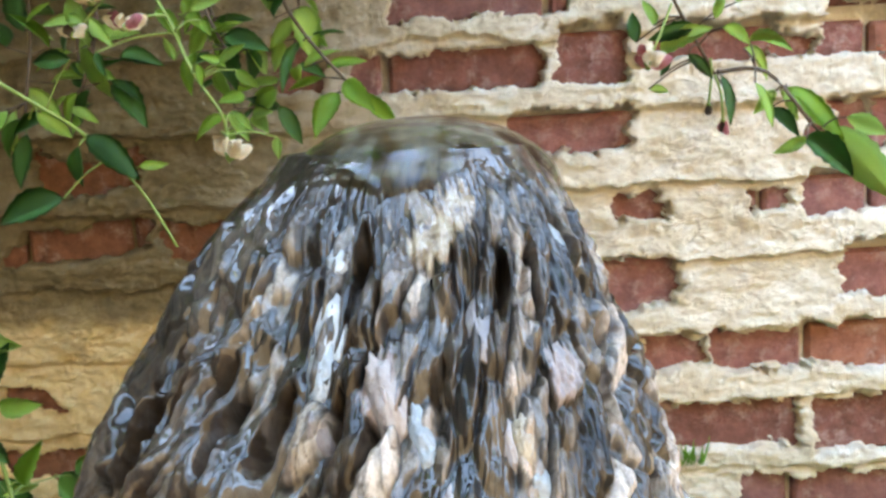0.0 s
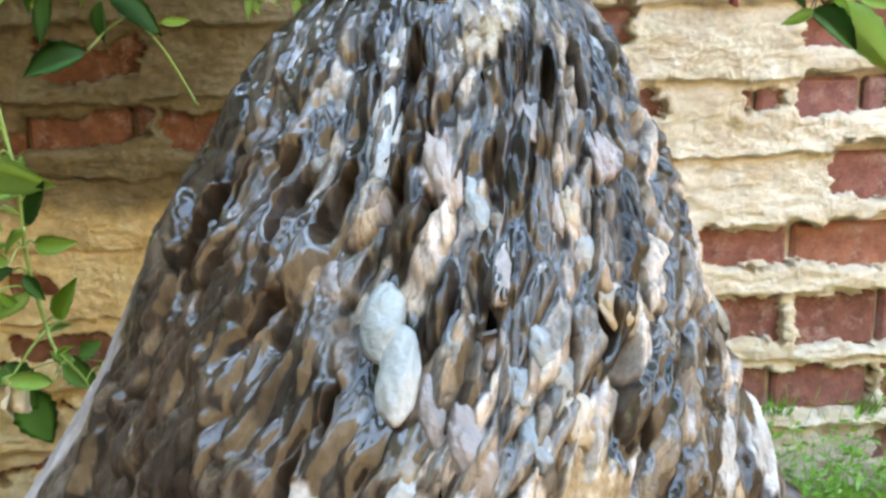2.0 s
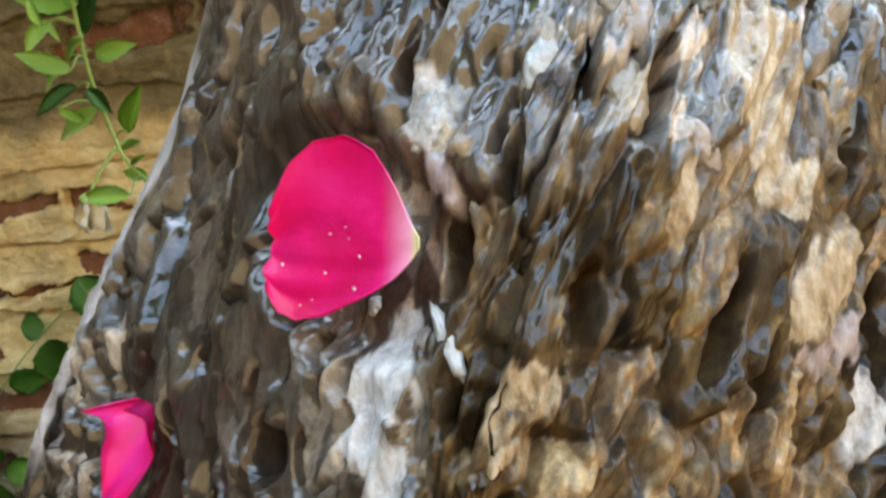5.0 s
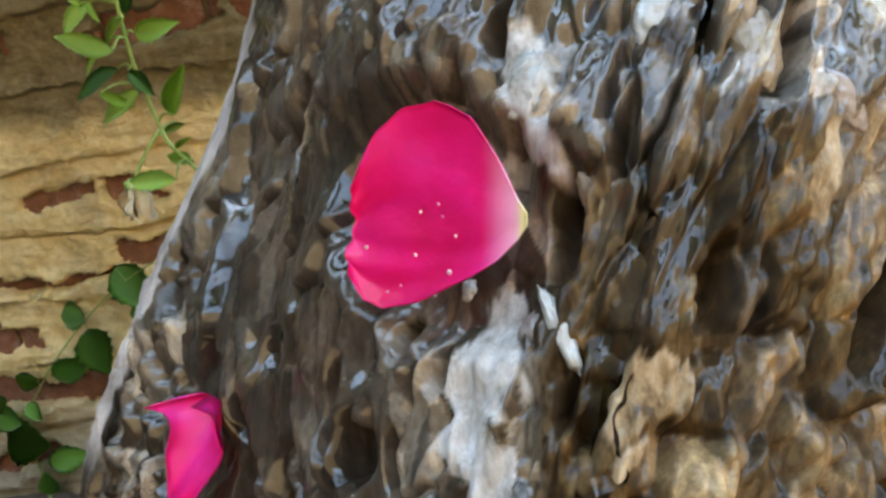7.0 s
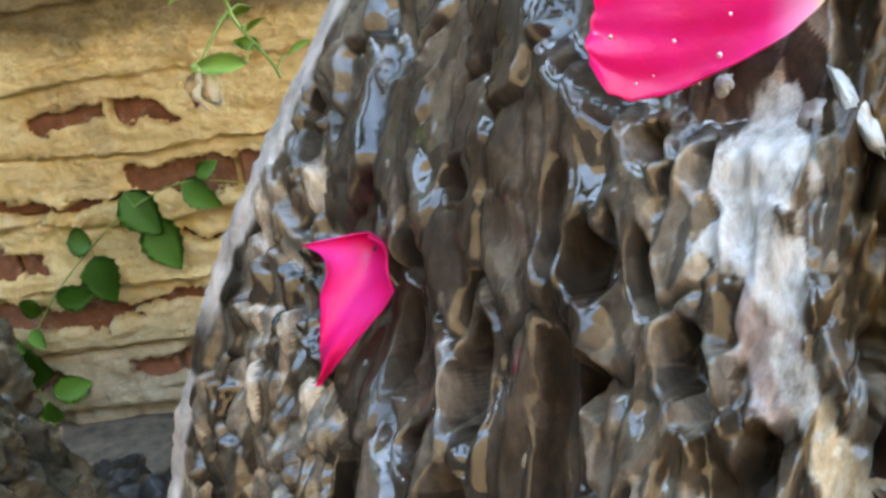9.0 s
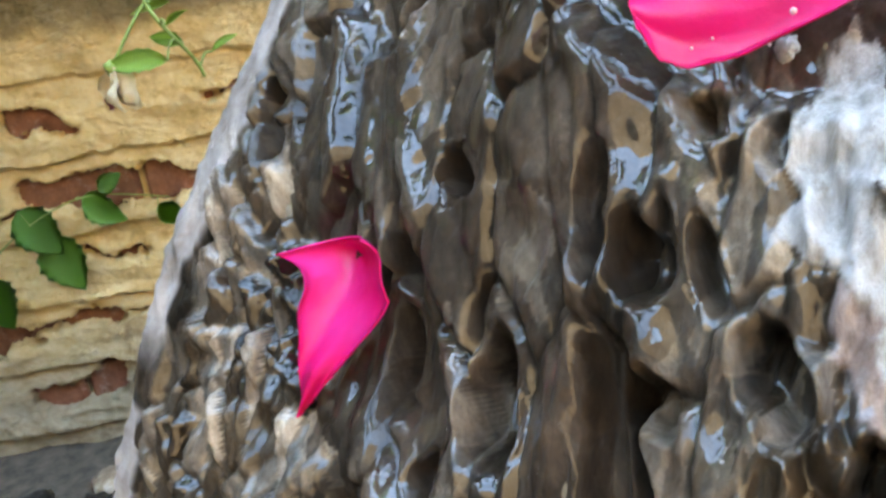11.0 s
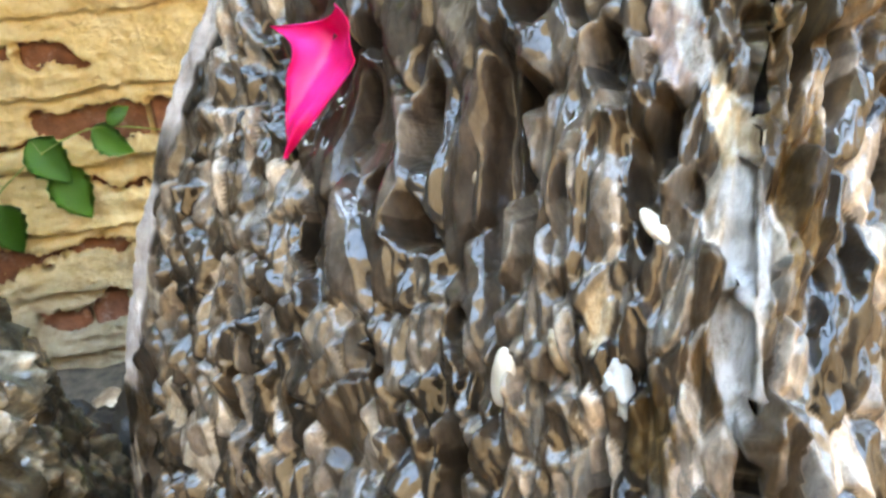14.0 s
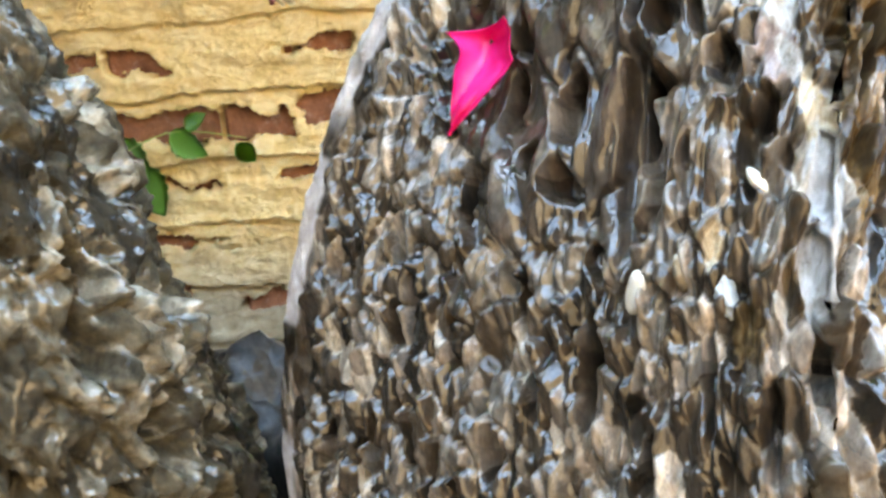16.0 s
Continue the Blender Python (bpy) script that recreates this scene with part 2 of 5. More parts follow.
CHALK = stone("chalk_stone", (0.15, 0.18, 0.175), (0.29, 0.31, 0.30), (0.45, 0.45, 0.44), 0.6, 110, 0.5)
BLUE = stone("blue_grey_stone", (0.056, 0.07, 0.07), (0.154, 0.175, 0.182), (0.308, 0.322, 0.322), 0.7)
PINK = stone("pink_grey_stone", (0.084, 0.063, 0.056), (0.217, 0.175, 0.154), (0.364, 0.308, 0.28), 0.5)
PITTED = pitted_mat()
SLATE = stone("dark_wet_stone", (0.004, 0.004, 0.004), (0.016, 0.015, 0.014), (0.05, 0.046, 0.04), 0.45, 130, 0.25)
MORTAR, BRICK = mortar_mat(), brick_mat()
YOUNG = leaf_mat("young_leaf", (0.24, 0.44, 0.06), (0.42, 0.62, 0.17), 0.45)
OLDER = leaf_mat("older_leaf", (0.035, 0.13, 0.025), (0.07, 0.20, 0.04), 0.25)
IVYLEAF = leaf_mat("creeper_leaf", (0.06, 0.20, 0.025), (0.11, 0.28, 0.04), 0.25)
GRASS = leaf_mat("grass_blade", (0.11, 0.30, 0.03), (0.24, 0.46, 0.08), 0.4)
STEM, TWIG = plain("green_stem", (0.16, 0.26, 0.05), (0.28, 0.38, 0.10), 0.5), plain("brown_twig", (0.05, 0.035, 0.02), (0.12, 0.08, 0.05))
PETAL, WITHERED = petal_mat(), plain("withered_petal", (0.74, 0.56, 0.33), (0.92, 0.83, 0.64), 0.8, 120)
FADED = plain("faded_pink_petal", (0.34, 0.06, 0.09), (0.62, 0.28, 0.28), 0.75, 120)
SOIL = plain("soil", (0.03, 0.022, 0.014), (0.11, 0.085, 0.06), 0.95, 60)
WATER = water_mat()
DROP = Mat("water_bead").done((1.0, 0.78, 0.86), 0.04, None, Transmission_Weight=0.55, IOR=1.33, Coat_Weight=1.0, Coat_Roughness=0.02)


# ---- helpers for meshes ----
def part(name, bm, material, parent, label=""):
    me = bpy.data.meshes.new(name)
    bm.to_mesh(me)
    bm.free()
    for p in me.polygons:
        p.use_smooth = True
    me.materials.append(material)
    ob = new(name, me)
    ob.parent = parent
    return tagged(ob, label)


def sheet(name, verts, faces, material, parent=None, smooth=True, values=None):
    me = bpy.data.meshes.new(name)
    me.from_pydata(verts, [], faces)
    me.polygons.foreach_set("use_smooth", [smooth] * len(me.polygons))
    for key, data in (values or {}).items():
        me.attributes.new(key, "FLOAT", "POINT").data.foreach_set("value", data.astype(np.float32))
    me.materials.append(material)
    me.update()
    ob = new(name, me)
    ob.parent = parent
    return ob


def grid_faces(rows, cols, round_=False):
    r, c = np.meshgrid(np.arange(rows - 1), np.arange(cols if round_ else cols - 1), indexing="ij")
    n = (c + 1) % cols
    return np.stack([r * cols + c, r * cols + n, (r + 1) * cols + n, (r + 1) * cols + c], -1).reshape(-1, 4).tolist()


def hash2(i, j, seed):
    v = np.sin(i * 127.1 + j * 311.7 + seed * 74.7) * 43758.5453
    return v - np.floor(v)


def smooth_noise(x, y, seed=0):
    """Value noise in -1..1."""
    i, j = np.floor(x), np.floor(y)
    a, b = x - i, y - j
    a, b = a * a * a * (a * (6 * a - 15) + 10), b * b * b * (b * (6 * b - 15) + 10)
    low = hash2(i, j, seed) * (1 - a) + hash2(i + 1, j, seed) * a
    high = hash2(i, j + 1, seed) * (1 - a) + hash2(i + 1, j + 1, seed) * a
    return 2 * (low * (1 - b) + high * b) - 1


def fbm(x, y, octaves=4, seed=0, gain=0.5):
    out, amp, total = 0, 1.0, 0.0
    for o in range(octaves):
        out = out + amp * smooth_noise(x * 2**o + 17.3 * o, y * 2**o - 9.1 * o, seed + o)
        total, amp = total + amp, amp * gain
    return out / total


def cells(x, y, seed=0, jitter=0.9):
    """Worley cells: nearest and second distance, a random number for each cell, and the way from its centre."""
    i, j = np.floor(x), np.floor(y)
    one, two, who = np.full(x.shape, 9.0), np.full(x.shape, 9.0), np.zeros(x.shape)
    ox, oy = np.zeros(x.shape), np.zeros(x.shape)
    for a in (-1, 0, 1):
        for b in (-1, 0, 1):
            ci, cj = i + a, j + b
            px = ci + 0.5 + jitter * (hash2(ci, cj, seed) - 0.5)
            py = cj + 0.5 + jitter * (hash2(ci, cj, seed + 5) - 0.5)
            d = np.hypot(px - x, py - y)
            near = d < one
            two = np.where(near, one, np.minimum(two, d))
            who = np.where(near, hash2(ci, cj, seed + 11), who)
            ox, oy = np.where(near, x - px, ox), np.where(near, y - py, oy)
            one = np.where(near, d, one)
    return one, two, who, ox, oy


def step(v, a, b):
    t = np.clip((v - a) / (b - a), 0, 1)
    return t * t * (3 - 2 * t)


# ---- ground ----
def ground_z(x, y):
    return 0.10 + 0.055 * step(np.asarray(y), 0.4, 0.8) * (np.asarray(y) < 5) + 0.012 * fbm(np.asarray(x) * 9, np.asarray(y) * 9, 3, 3)


def build_ground():
    k = np.linspace(-1, 1, 161)
    g = np.sign(k) * (np.abs(k) * 0.9 + np.abs(k) ** 7 * 60)
    x, y = np.meshgrid(g, g, indexing="ij")
    z = ground_z(x, y) * np.where(np.hypot(x, y) < 3, 1, 0.8)
    ob = sheet("ground", np.stack([x, y, z], -1).reshape(-1, 3).tolist(), grid_faces(161, 161), SOIL)
    ob.data.flip_normals()
    tagged(ob, "dark damp garden soil with fine litter", "ground", kind="structure")


build_ground()

# ---- the old brick wall ----
WALL_Y = 0.85
PITCH = 0.0725
# exposed brick faces: left end, right end, bottom, top
BARE_EAST = [
    (0.072, 0.184, 0.712, 0.752), (0.165, 0.213, 0.643, 0.668), (0.350, 0.440, 0.642, 0.681), (0.298, 0.333, 0.647, 0.664),
    (0.150, 0.226, 0.556, 0.606), (0.390, 0.470, 0.576, 0.614), (0.190, 0.251, 0.491, 0.526), (0.258, 0.370, 0.490, 0.531),
    (0.378, 0.470, 0.513, 0.540), (0.200, 0.347, 0.411, 0.457), (0.362, 0.480, 0.402, 0.459), (0.290, 0.446, 0.328, 0.377),
    (0.456, 0.520, 0.330, 0.362), (0.118, 0.184, 0.780, 0.831), (-0.070, 0.102, 0.778, 0.812), (0.210, 0.319, 0.792, 0.828),
    (0.321, 0.358, 0.793, 0.812), (0.363, 0.440, 0.795, 0.842), (0.376, 0.409, 0.716, 0.752), (0.412, 0.470, 0.716, 0.754)]
BARE_WEST = [
    (-0.150, -0.106, 0.785, 0.842), (-0.036, 0.125, 0.842, 0.885), (-0.430, -0.281, 0.634, 0.668), (-0.270, -0.200, 0.620, 0.664),
    (-0.387, -0.285, 0.700, 0.735), (-0.535, -0.454, 0.485, 0.511), (-0.445, -0.375, 0.482, 0.516), (-0.600, -0.452, 0.403, 0.434),
    (-0.448, -0.262, 0.406, 0.440), (-0.250, -0.180, 0.412, 0.440), (-0.261, -0.190, 0.488, 0.508), (-0.640, -0.560, 0.335, 0.367),
    (-0.411, -0.344, 0.357, 0.373), (-0.284, -0.235, 0.355, 0.373), (-0.512, -0.387, 0.281, 0.307), (-0.380, -0.350, 0.298, 0.310),
    (-0.351, -0.285, 0.196, 0.240), (-0.345, -0.290, 0.100, 0.140), (-0.500, -0.405, 0.205, 0.238), (-0.560, -0.500, 0.640, 0.668)]
# ends of bricks, course by course
JOINTS = {0: (-0.347,), 1: (-0.354, -0.282), 2: (-0.383,), 3: (0.451, -0.34), 4: (0.355, -0.25, -0.45), 5: (0.2545, 0.374, -0.449),
          6: (0.31, -0.3), 7: (-0.2755, 0.22, 0.341), 8: (0.195, 0.4105, -0.285), 9: (-0.1, 0.109, 0.2, 0.32, 0.36), 10: (-0.04, 0.13)}


def brick_box(length):
    """A brick with worn, uneven arrises, its face in front."""
    bm = bmesh.new()
    bmesh.ops.create_cube(bm, size=1.0)
    for v in bm.verts:
        v.co = Vector((v.co.x * length, v.co.y * 0.09, v.co.z * 0.060))
    bmesh.ops.bevel(bm, geom=bm.edges[:], offset=0.004, segments=1, affect="EDGES")
    for v in bm.verts:
        v.co += Vector(noise.noise_vector(v.co * 60 + Vector((length * 90, 0, 0)))) * 0.0022
    me = bpy.data.meshes.new("brick")
    bm.to_mesh(me)
    bm.free()
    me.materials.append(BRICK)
    return me


def build_wall():
    rng = random.Random(4)
    base = new("wall_garden")
    tagged(base, "old red brick garden wall with rough smeared lime mortar", "wall", kind="structure")
    base.location = (0, WALL_Y, 0)
    core = bmesh.new()
    bmesh.ops.create_cube(core, size=1.0)
    for v in core.verts:
        v.co = Vector((v.co.x * 5.0, 0.145 + v.co.y * 0.21, 0.85 + v.co.z * 1.7))
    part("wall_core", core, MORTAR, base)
    # bricks
    shapes, bare = {}, list(BARE_EAST + BARE_WEST)
    for c in range(-1, 14):
        z = 0.211 + PITCH * c
        ends = sorted(JOINTS.get(c, ()))
        cuts = list(ends)
        x = ends[0] if ends else 0.05 * (c % 3)
        while x > -0.85:
            x -= rng.choice((0.105, 0.205))
            cuts.append(x)
        x = ends[-1] if ends else 0.05 * (c % 3)
        if not ends:
            cuts.append(x)
        while x < 0.8:
            x += rng.choice((0.105, 0.205))
            cuts.append(x)
        cuts.sort()
        for a, b in list(zip(cuts, cuts[1:])):
            n = 2 if b - a > 0.24 else 1
            for q in range(n):
                p, r = a + (b - a) * q / n, a + (b - a) * (q + 1) / n
                length = round((r - p - 0.006) / 0.004) * 0.004
                if length not in shapes:
                    shapes[length] = brick_box(length)
                ob = new("brick", shapes[length])
                ob.parent = base
                ob.location = ((p + r) / 2, 0.045 + rng.uniform(0, 0.004), z + rng.uniform(-0.002, 0.002))
                ob.rotation_euler = (0, rng.uniform(-0.012, 0.012), 0)
                if p < -0.66 or r > 0.54 or z > 0.88 or z < 0.15:
                    bare.append((p + 0.01, r - 0.01, z - 0.018 + rng.uniform(-0.004, 0.006), z + 0.018 + rng.uniform(-0.006, 0.004)))
    # mortar, smeared over the arrises and sunk where the bricks are bare
    gx, gz = np.linspace(-0.78, 0.64, 800), np.linspace(0.10, 1.02, 500)
    x, z = np.meshgrid(gx, gz, indexing="ij")
    west = step(-x, -0.05, 0.15)
    wx, wz = x + 0.015 * fbm(x * 40, z * 60, 5, 21, 0.72), z + 0.013 * fbm(x * 34, z * 50, 5, 31, 0.72) + (0.004 + 0.010 * west) * fbm(x * 11, z * 16, 3, 34)
    inside = np.full(x.shape, -1.0)
    for a, b, lo, hi in bare:
        if (a + b) / 2 < -0.15:
            hi = hi - (hi - lo) * np.clip(0.30 + 0.9 * fbm(x * 16 + 7 * a, 0 * x + 90 * lo, 3, 35), 0, 0.8)
        ax, az = (b - a) / 2, (hi - lo) / 2
        dx, dz = np.abs(wx - (a + b) / 2) - ax, np.abs(wz - (lo + hi) / 2) - az
        r = 0.004
        d = np.hypot(np.maximum(dx + r, 0), np.maximum(dz + r, 0)) + np.minimum(np.maximum(dx + r, dz + r), 0) - r
        inside = np.maximum(inside, -d)
    lip = step(inside, -0.0015, 0.0015)
    grain, g2, lumpy, _, _ = cells((x + 0.004 * fbm(x * 90, z * 90, 3, 24)) / 0.020, (z + 0.003 * fbm(x * 80, z * 80, 3, 27)) / 0.0075, 29)
    bulk = 0.0060 + 0.0042 * fbm(x * 14, z * 40, 4, 41) + 0.0024 * fbm(x * 70, z * 140, 4, 51, 0.7) + 0.0007 * lumpy * step(g2 - grain, 0.0, 0.3)
    crack = np.abs(fbm(x * 9, z * 26, 3, 61))
    bulk = bulk - 0.0018 * (1 - step(crack, 0.0, 0.025))
    # each band of mortar thickens downwards and ends in a ragged ledge
    fall = (z - 0.238 + 0.010 * fbm(x * 9, z * 5, 3, 63) + 0.0045 * fbm(x * 75, z * 30, 4, 64, 0.65)) / PITCH
    fall = fall - np.floor(fall)
    bulk = bulk + (0.0035 + 0.0055 * step(fbm(x * 5, z * 9, 3, 65), -0.5, 0.3)) * (1 - fall) ** 1.3 * step(fall, 0.0, 0.045) - 0.0022 * np.exp(-(np.minimum(fall, 1 - fall) / 0.03) ** 2)
    ridge = 0.0020 * np.exp(-((inside + 0.008) / 0.008) ** 2)
    out = (bulk + ridge) * (1 - lip) - 0.012 * lip
    verts = np.stack([x, -out, z], -1).reshape(-1, 3).tolist()
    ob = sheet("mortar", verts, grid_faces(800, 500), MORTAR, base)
    tagged(ob, "thick crumbling cream and ochre lime mortar")


build_wall()

# ---- plain unseen walls, added to close the garden, block low sky and bounce light ----
def plain_wall(name, centre, size):
    bm = bmesh.new()
    bmesh.ops.create_cube(bm, size=1.0)
    for v in bm.verts:
        v.co = Vector(centre) + Vector([a * b for a, b in zip(v.co, size)])
    me = bpy.data.meshes.new(name)
    bm.to_mesh(me)
    bm.free()
    me.materials.append(RENDERED)
    tagged(new(name, me), "unseen plain brown wall added to limit sky and bounce", "wall", kind="structure")


RENDERED = plain("enclosure_wall", (0.060, 0.048, 0.034), (0.092, 0.076, 0.055), 0.9, 14)
plain_wall("wall_south", (0.2, -2.3, 1.6), (4.0, 0.2, 3.2))
plain_wall("wall_west", (-1.3, -0.7, 1.3), (0.2, 2.98, 2.6))
plain_wall("wall_east", (1.9, -0.7, 0.9), (0.2, 2.98, 1.8))

# ---- the wet fountain rock ----
# height, left side, right side, crest, front, depth of the sides, bluntness
PROFILE = np.array([
    (0.06, -0.206, 0.134, -0.045, 0.000, 0.210, 1.4), (0.30, -0.190, 0.112, -0.050, 0.015, 0.200, 1.3), (0.45, -0.182, 0.099, -0.050, 0.034, 0.188, 1.15),
    (0.50, -0.173, 0.094, -0.050, 0.050, 0.190, 1.06), (0.545, -0.158, 0.090, -0.047, 0.068, 0.195, 1.02), (0.58, -0.140, 0.085, -0.038, 0.090, 0.200, 1.02),
    (0.61, -0.118, 0.080, -0.027, 0.108, 0.212, 1.14), (0.64, -0.099, 0.072, -0.010, 0.128, 0.228, 1.35), (0.67, -0.087, 0.063, 0.005, 0.154, 0.240, 1.65),
    (0.71, -0.064, 0.053, 0.012, 0.191, 0.247, 1.9), (0.735, -0.044, 0.041, 0.010, 0.214, 0.252, 2.0), (0.752, -0.024, 0.027, 0.004, 0.238, 0.260, 2.0)])


def profile(z):
    near = [np.clip(z + d, 0.06, 0.752) for d in (-0.012, -0.008, -0.004, 0.0, 0.004, 0.008, 0.012)]
    return [sum(np.interp(v, PROFILE[:, 0], PROFILE[:, k]) for v in near) / 7 for k in range(1, 7)]


def rock_at(u, z):
    """The undented rock; u from -1 (left side) over 0 (crest) to 1 (right side)."""
    l, r, c, f, s, p = profile(z)
    x = np.where(u < 0, c + (c - l) * u, c + (r - c) * u)
    p = np.where(u < 0, p, p + 0.2)
    v = np.sqrt(u * u + 0.01 * (1 - u * u))
    g = 1 - np.maximum(1 - v**p, 0) ** (1 / p)
    side = np.where(u < 0, s, s - 0.25 * (s - f))
    return x, f + (side - f) * g


def rock_y(x, z):
    """The front of the rock over a place."""
    l, r, c, f, s, p = profile(z)
    u = np.where(x < c, (x - c) / (c - l), (x - c) / (r - c))
    return float(rock_at(np.clip(u, -0.98, 0.98), z)[1])


# ---- inlays: place across, height, width, length, lean ----
PITS_HIGH = [
    (-0.063, 0.674, 0.0060, 0.0171, 14), (-0.054, 0.691, 0.0049, 0.0101, 32), (-0.024, 0.693, 0.0048, 0.0209, 23), (-0.025, 0.658, 0.0024, 0.0123, 18), (-0.040, 0.670, 0.0027, 0.0226, 38), (-0.032, 0.648, 0.0031, 0.0111, 23), (-0.036, 0.688, 0.0034, 0.0103, 10), (-0.019, 0.634, 0.0034, 0.0120, 29), (0.043, 0.703, 0.0036, 0.0150, -2), (0.028, 0.721, 0.0024, 0.0147, 19), (-0.047, 0.694, 0.0038, 0.0119, 26), (0.035, 0.624, 0.0052, 0.0085, 10)]
PITS_LOW = [
    (-0.068, 0.595, 0.0036, 0.0175, 19), (-0.058, 0.591, 0.0034, 0.0125, -2), (-0.086, 0.571, 0.0068, 0.0199, 14), (-0.067, 0.576, 0.0042, 0.0082, 9), (-0.055, 0.581, 0.0066, 0.0120, 7),
    (-0.085, 0.598, 0.0060, 0.0066, 11), (-0.095, 0.586, 0.0050, 0.0118, 16), (-0.049, 0.606, 0.0034, 0.0072, 26), (-0.062, 0.593, 0.0028, 0.0110, 15), (-0.072, 0.567, 0.0049, 0.0211, 3),
    (-0.050, 0.572, 0.0040, 0.0125, 15), (-0.097, 0.559, 0.0043, 0.0080, 20), (-0.090, 0.554, 0.0072, 0.0102, 10), (-0.075, 0.548, 0.0038, 0.0110, 28), (-0.085, 0.538, 0.0034, 0.0095, 6),
    (-0.066, 0.559, 0.0036, 0.0155, 15), (-0.048, 0.566, 0.0034, 0.0055, 13), (-0.055, 0.608, 0.0050, 0.0064, 16), (-0.065, 0.591, 0.0050, 0.0107, 13)]
WHITE_PATCH = [
    (-0.045, 0.603, 0.0066, 0.0140, 12), (-0.049, 0.595, 0.0070, 0.0085, 25), (-0.030, 0.643, 0.0076, 0.0098, 10), (-0.041, 0.607, 0.0064, 0.0134, 9), (-0.044, 0.594, 0.0064, 0.0165, 1),
    (-0.044, 0.582, 0.0060, 0.0090, 6), (-0.043, 0.559, 0.0068, 0.0200, 10), (-0.046, 0.544, 0.0056, 0.0160, 9), (0.031, 0.584, 0.0096, 0.0131, 3), (0.073, 0.632, 0.0111, 0.0237, 10), (0.060, 0.637, 0.0094, 0.0175, 10)]
CREAM_PATCH = [
    (-0.042, 0.575, 0.0042, 0.0135, 7), (0.001, 0.644, 0.0072, 0.0070, -8), (0.022, 0.640, 0.0141, 0.0280, 7), (0.023, 0.623, 0.0135, 0.0101, 22), (0.028, 0.607, 0.0166, 0.0143, 2), (0.004, 0.626, 0.0046, 0.0104, 14),
    (-0.022, 0.604, 0.0120, 0.0124, 25), (-0.026, 0.598, 0.0066, 0.0075, 33), (0.057, 0.623, 0.0112, 0.0182, 0), (-0.064, 0.546, 0.0030, 0.0113, 13), (0.011, 0.731, 0.0110, 0.0200, 38), (-0.007, 0.577, 0.0080, 0.0231, 18), (-0.046, 0.544, 0.0040, 0.0130, 21)]
PINK_PATCH = [(-0.046, 0.583, 0.0082, 0.0123, 15), (-0.030, 0.633, 0.0056, 0.0105, 7), (0.027, 0.598, 0.0160, 0.0090, 9), (-0.003, 0.701, 0.0091, 0.0154, 15), (0.034, 0.703, 0.0075, 0.0087, -4)]
RUST_PATCH = [(-0.004, 0.626, 0.0184, 0.0202, 25), (-0.011, 0.644, 0.0074, 0.0081, 30), (-0.006, 0.630, 0.0153, 0.0201, 12), (-0.059, 0.533, 0.0072, 0.0105, 8), (-0.049, 0.541, 0.0061, 0.0112, 8), (-0.034, 0.567, 0.0124, 0.0249, 12)]
TWIN_KNOBS = [(-0.0146, 0.6730, 0.0092, 0.0130, 8), (-0.0116, 0.6650, 0.0082, 0.0155, 6)]
WHITE_KNOBS = [(-0.031, 0.641, 0.0070, 0.0090, -8), (-0.013, 0.724, 0.0050, 0.0050, -3), (-0.014, 0.711, 0.0068, 0.0135, 3), (-0.062, 0.538, 0.0048, 0.0085, 9), (-0.032, 0.611, 0.0026, 0.0105, 23), (-0.044, 0.6125, 0.0030, 0.0032, 0), (-0.012, 0.648, 0.0054, 0.0093, -16), (0.067, 0.659, 0.0064, 0.0143, 10), (0.055, 0.657, 0.0037, 0.0118, 0)]
OVAL_KNOBS = [(-0.077, 0.534, 0.0046, 0.0100, 3), (-0.054, 0.558, 0.0028, 0.0045, 13)]
CREAM_KNOBS = [
    (0.000, 0.642, 0.0059, 0.0106, -6), (0.036, 0.672, 0.0095, 0.0150, 36), (0.052, 0.681, 0.0070, 0.0135, 20), (0.022, 0.658, 0.0090, 0.0095, 7), (-0.061, 0.559, 0.0030, 0.0065, 3), (-0.070, 0.540, 0.0028, 0.0085, 9),
    (-0.025, 0.625, 0.0032, 0.0080, 27), (0.005, 0.734, 0.0064, 0.0120, 29), (0.024, 0.693, 0.0040, 0.0085, 13), (0.038, 0.636, 0.0080, 0.0062, 6), (0.028, 0.647, 0.0066, 0.0075, 6), (0.055, 0.612, 0.0090, 0.0081, 15),
    (-0.077, 0.560, 0.0026, 0.0065, 11), (-0.011, 0.651, 0.0054, 0.0070, -8)]
PINK_KNOBS = [
    (-0.026, 0.679, 0.0069, 0.0087, 12), (-0.002, 0.700, 0.0066, 0.0170, 20), (0.006, 0.669, 0.0040, 0.0068, 6), (0.009, 0.683, 0.0046, 0.0112, 7), (0.022, 0.692, 0.0037, 0.0091, 9), (0.002, 0.655, 0.0078, 0.0165, 15),
    (-0.006, 0.660, 0.0054, 0.0139, 18), (-0.036, 0.610, 0.0046, 0.0042, 10), (-0.015, 0.693, 0.0056, 0.0110, 9), (0.033, 0.704, 0.0070, 0.0080, 0), (0.017, 0.712, 0.0050, 0.0110, 22), (0.010, 0.633, 0.0050, 0.0090, 10)]
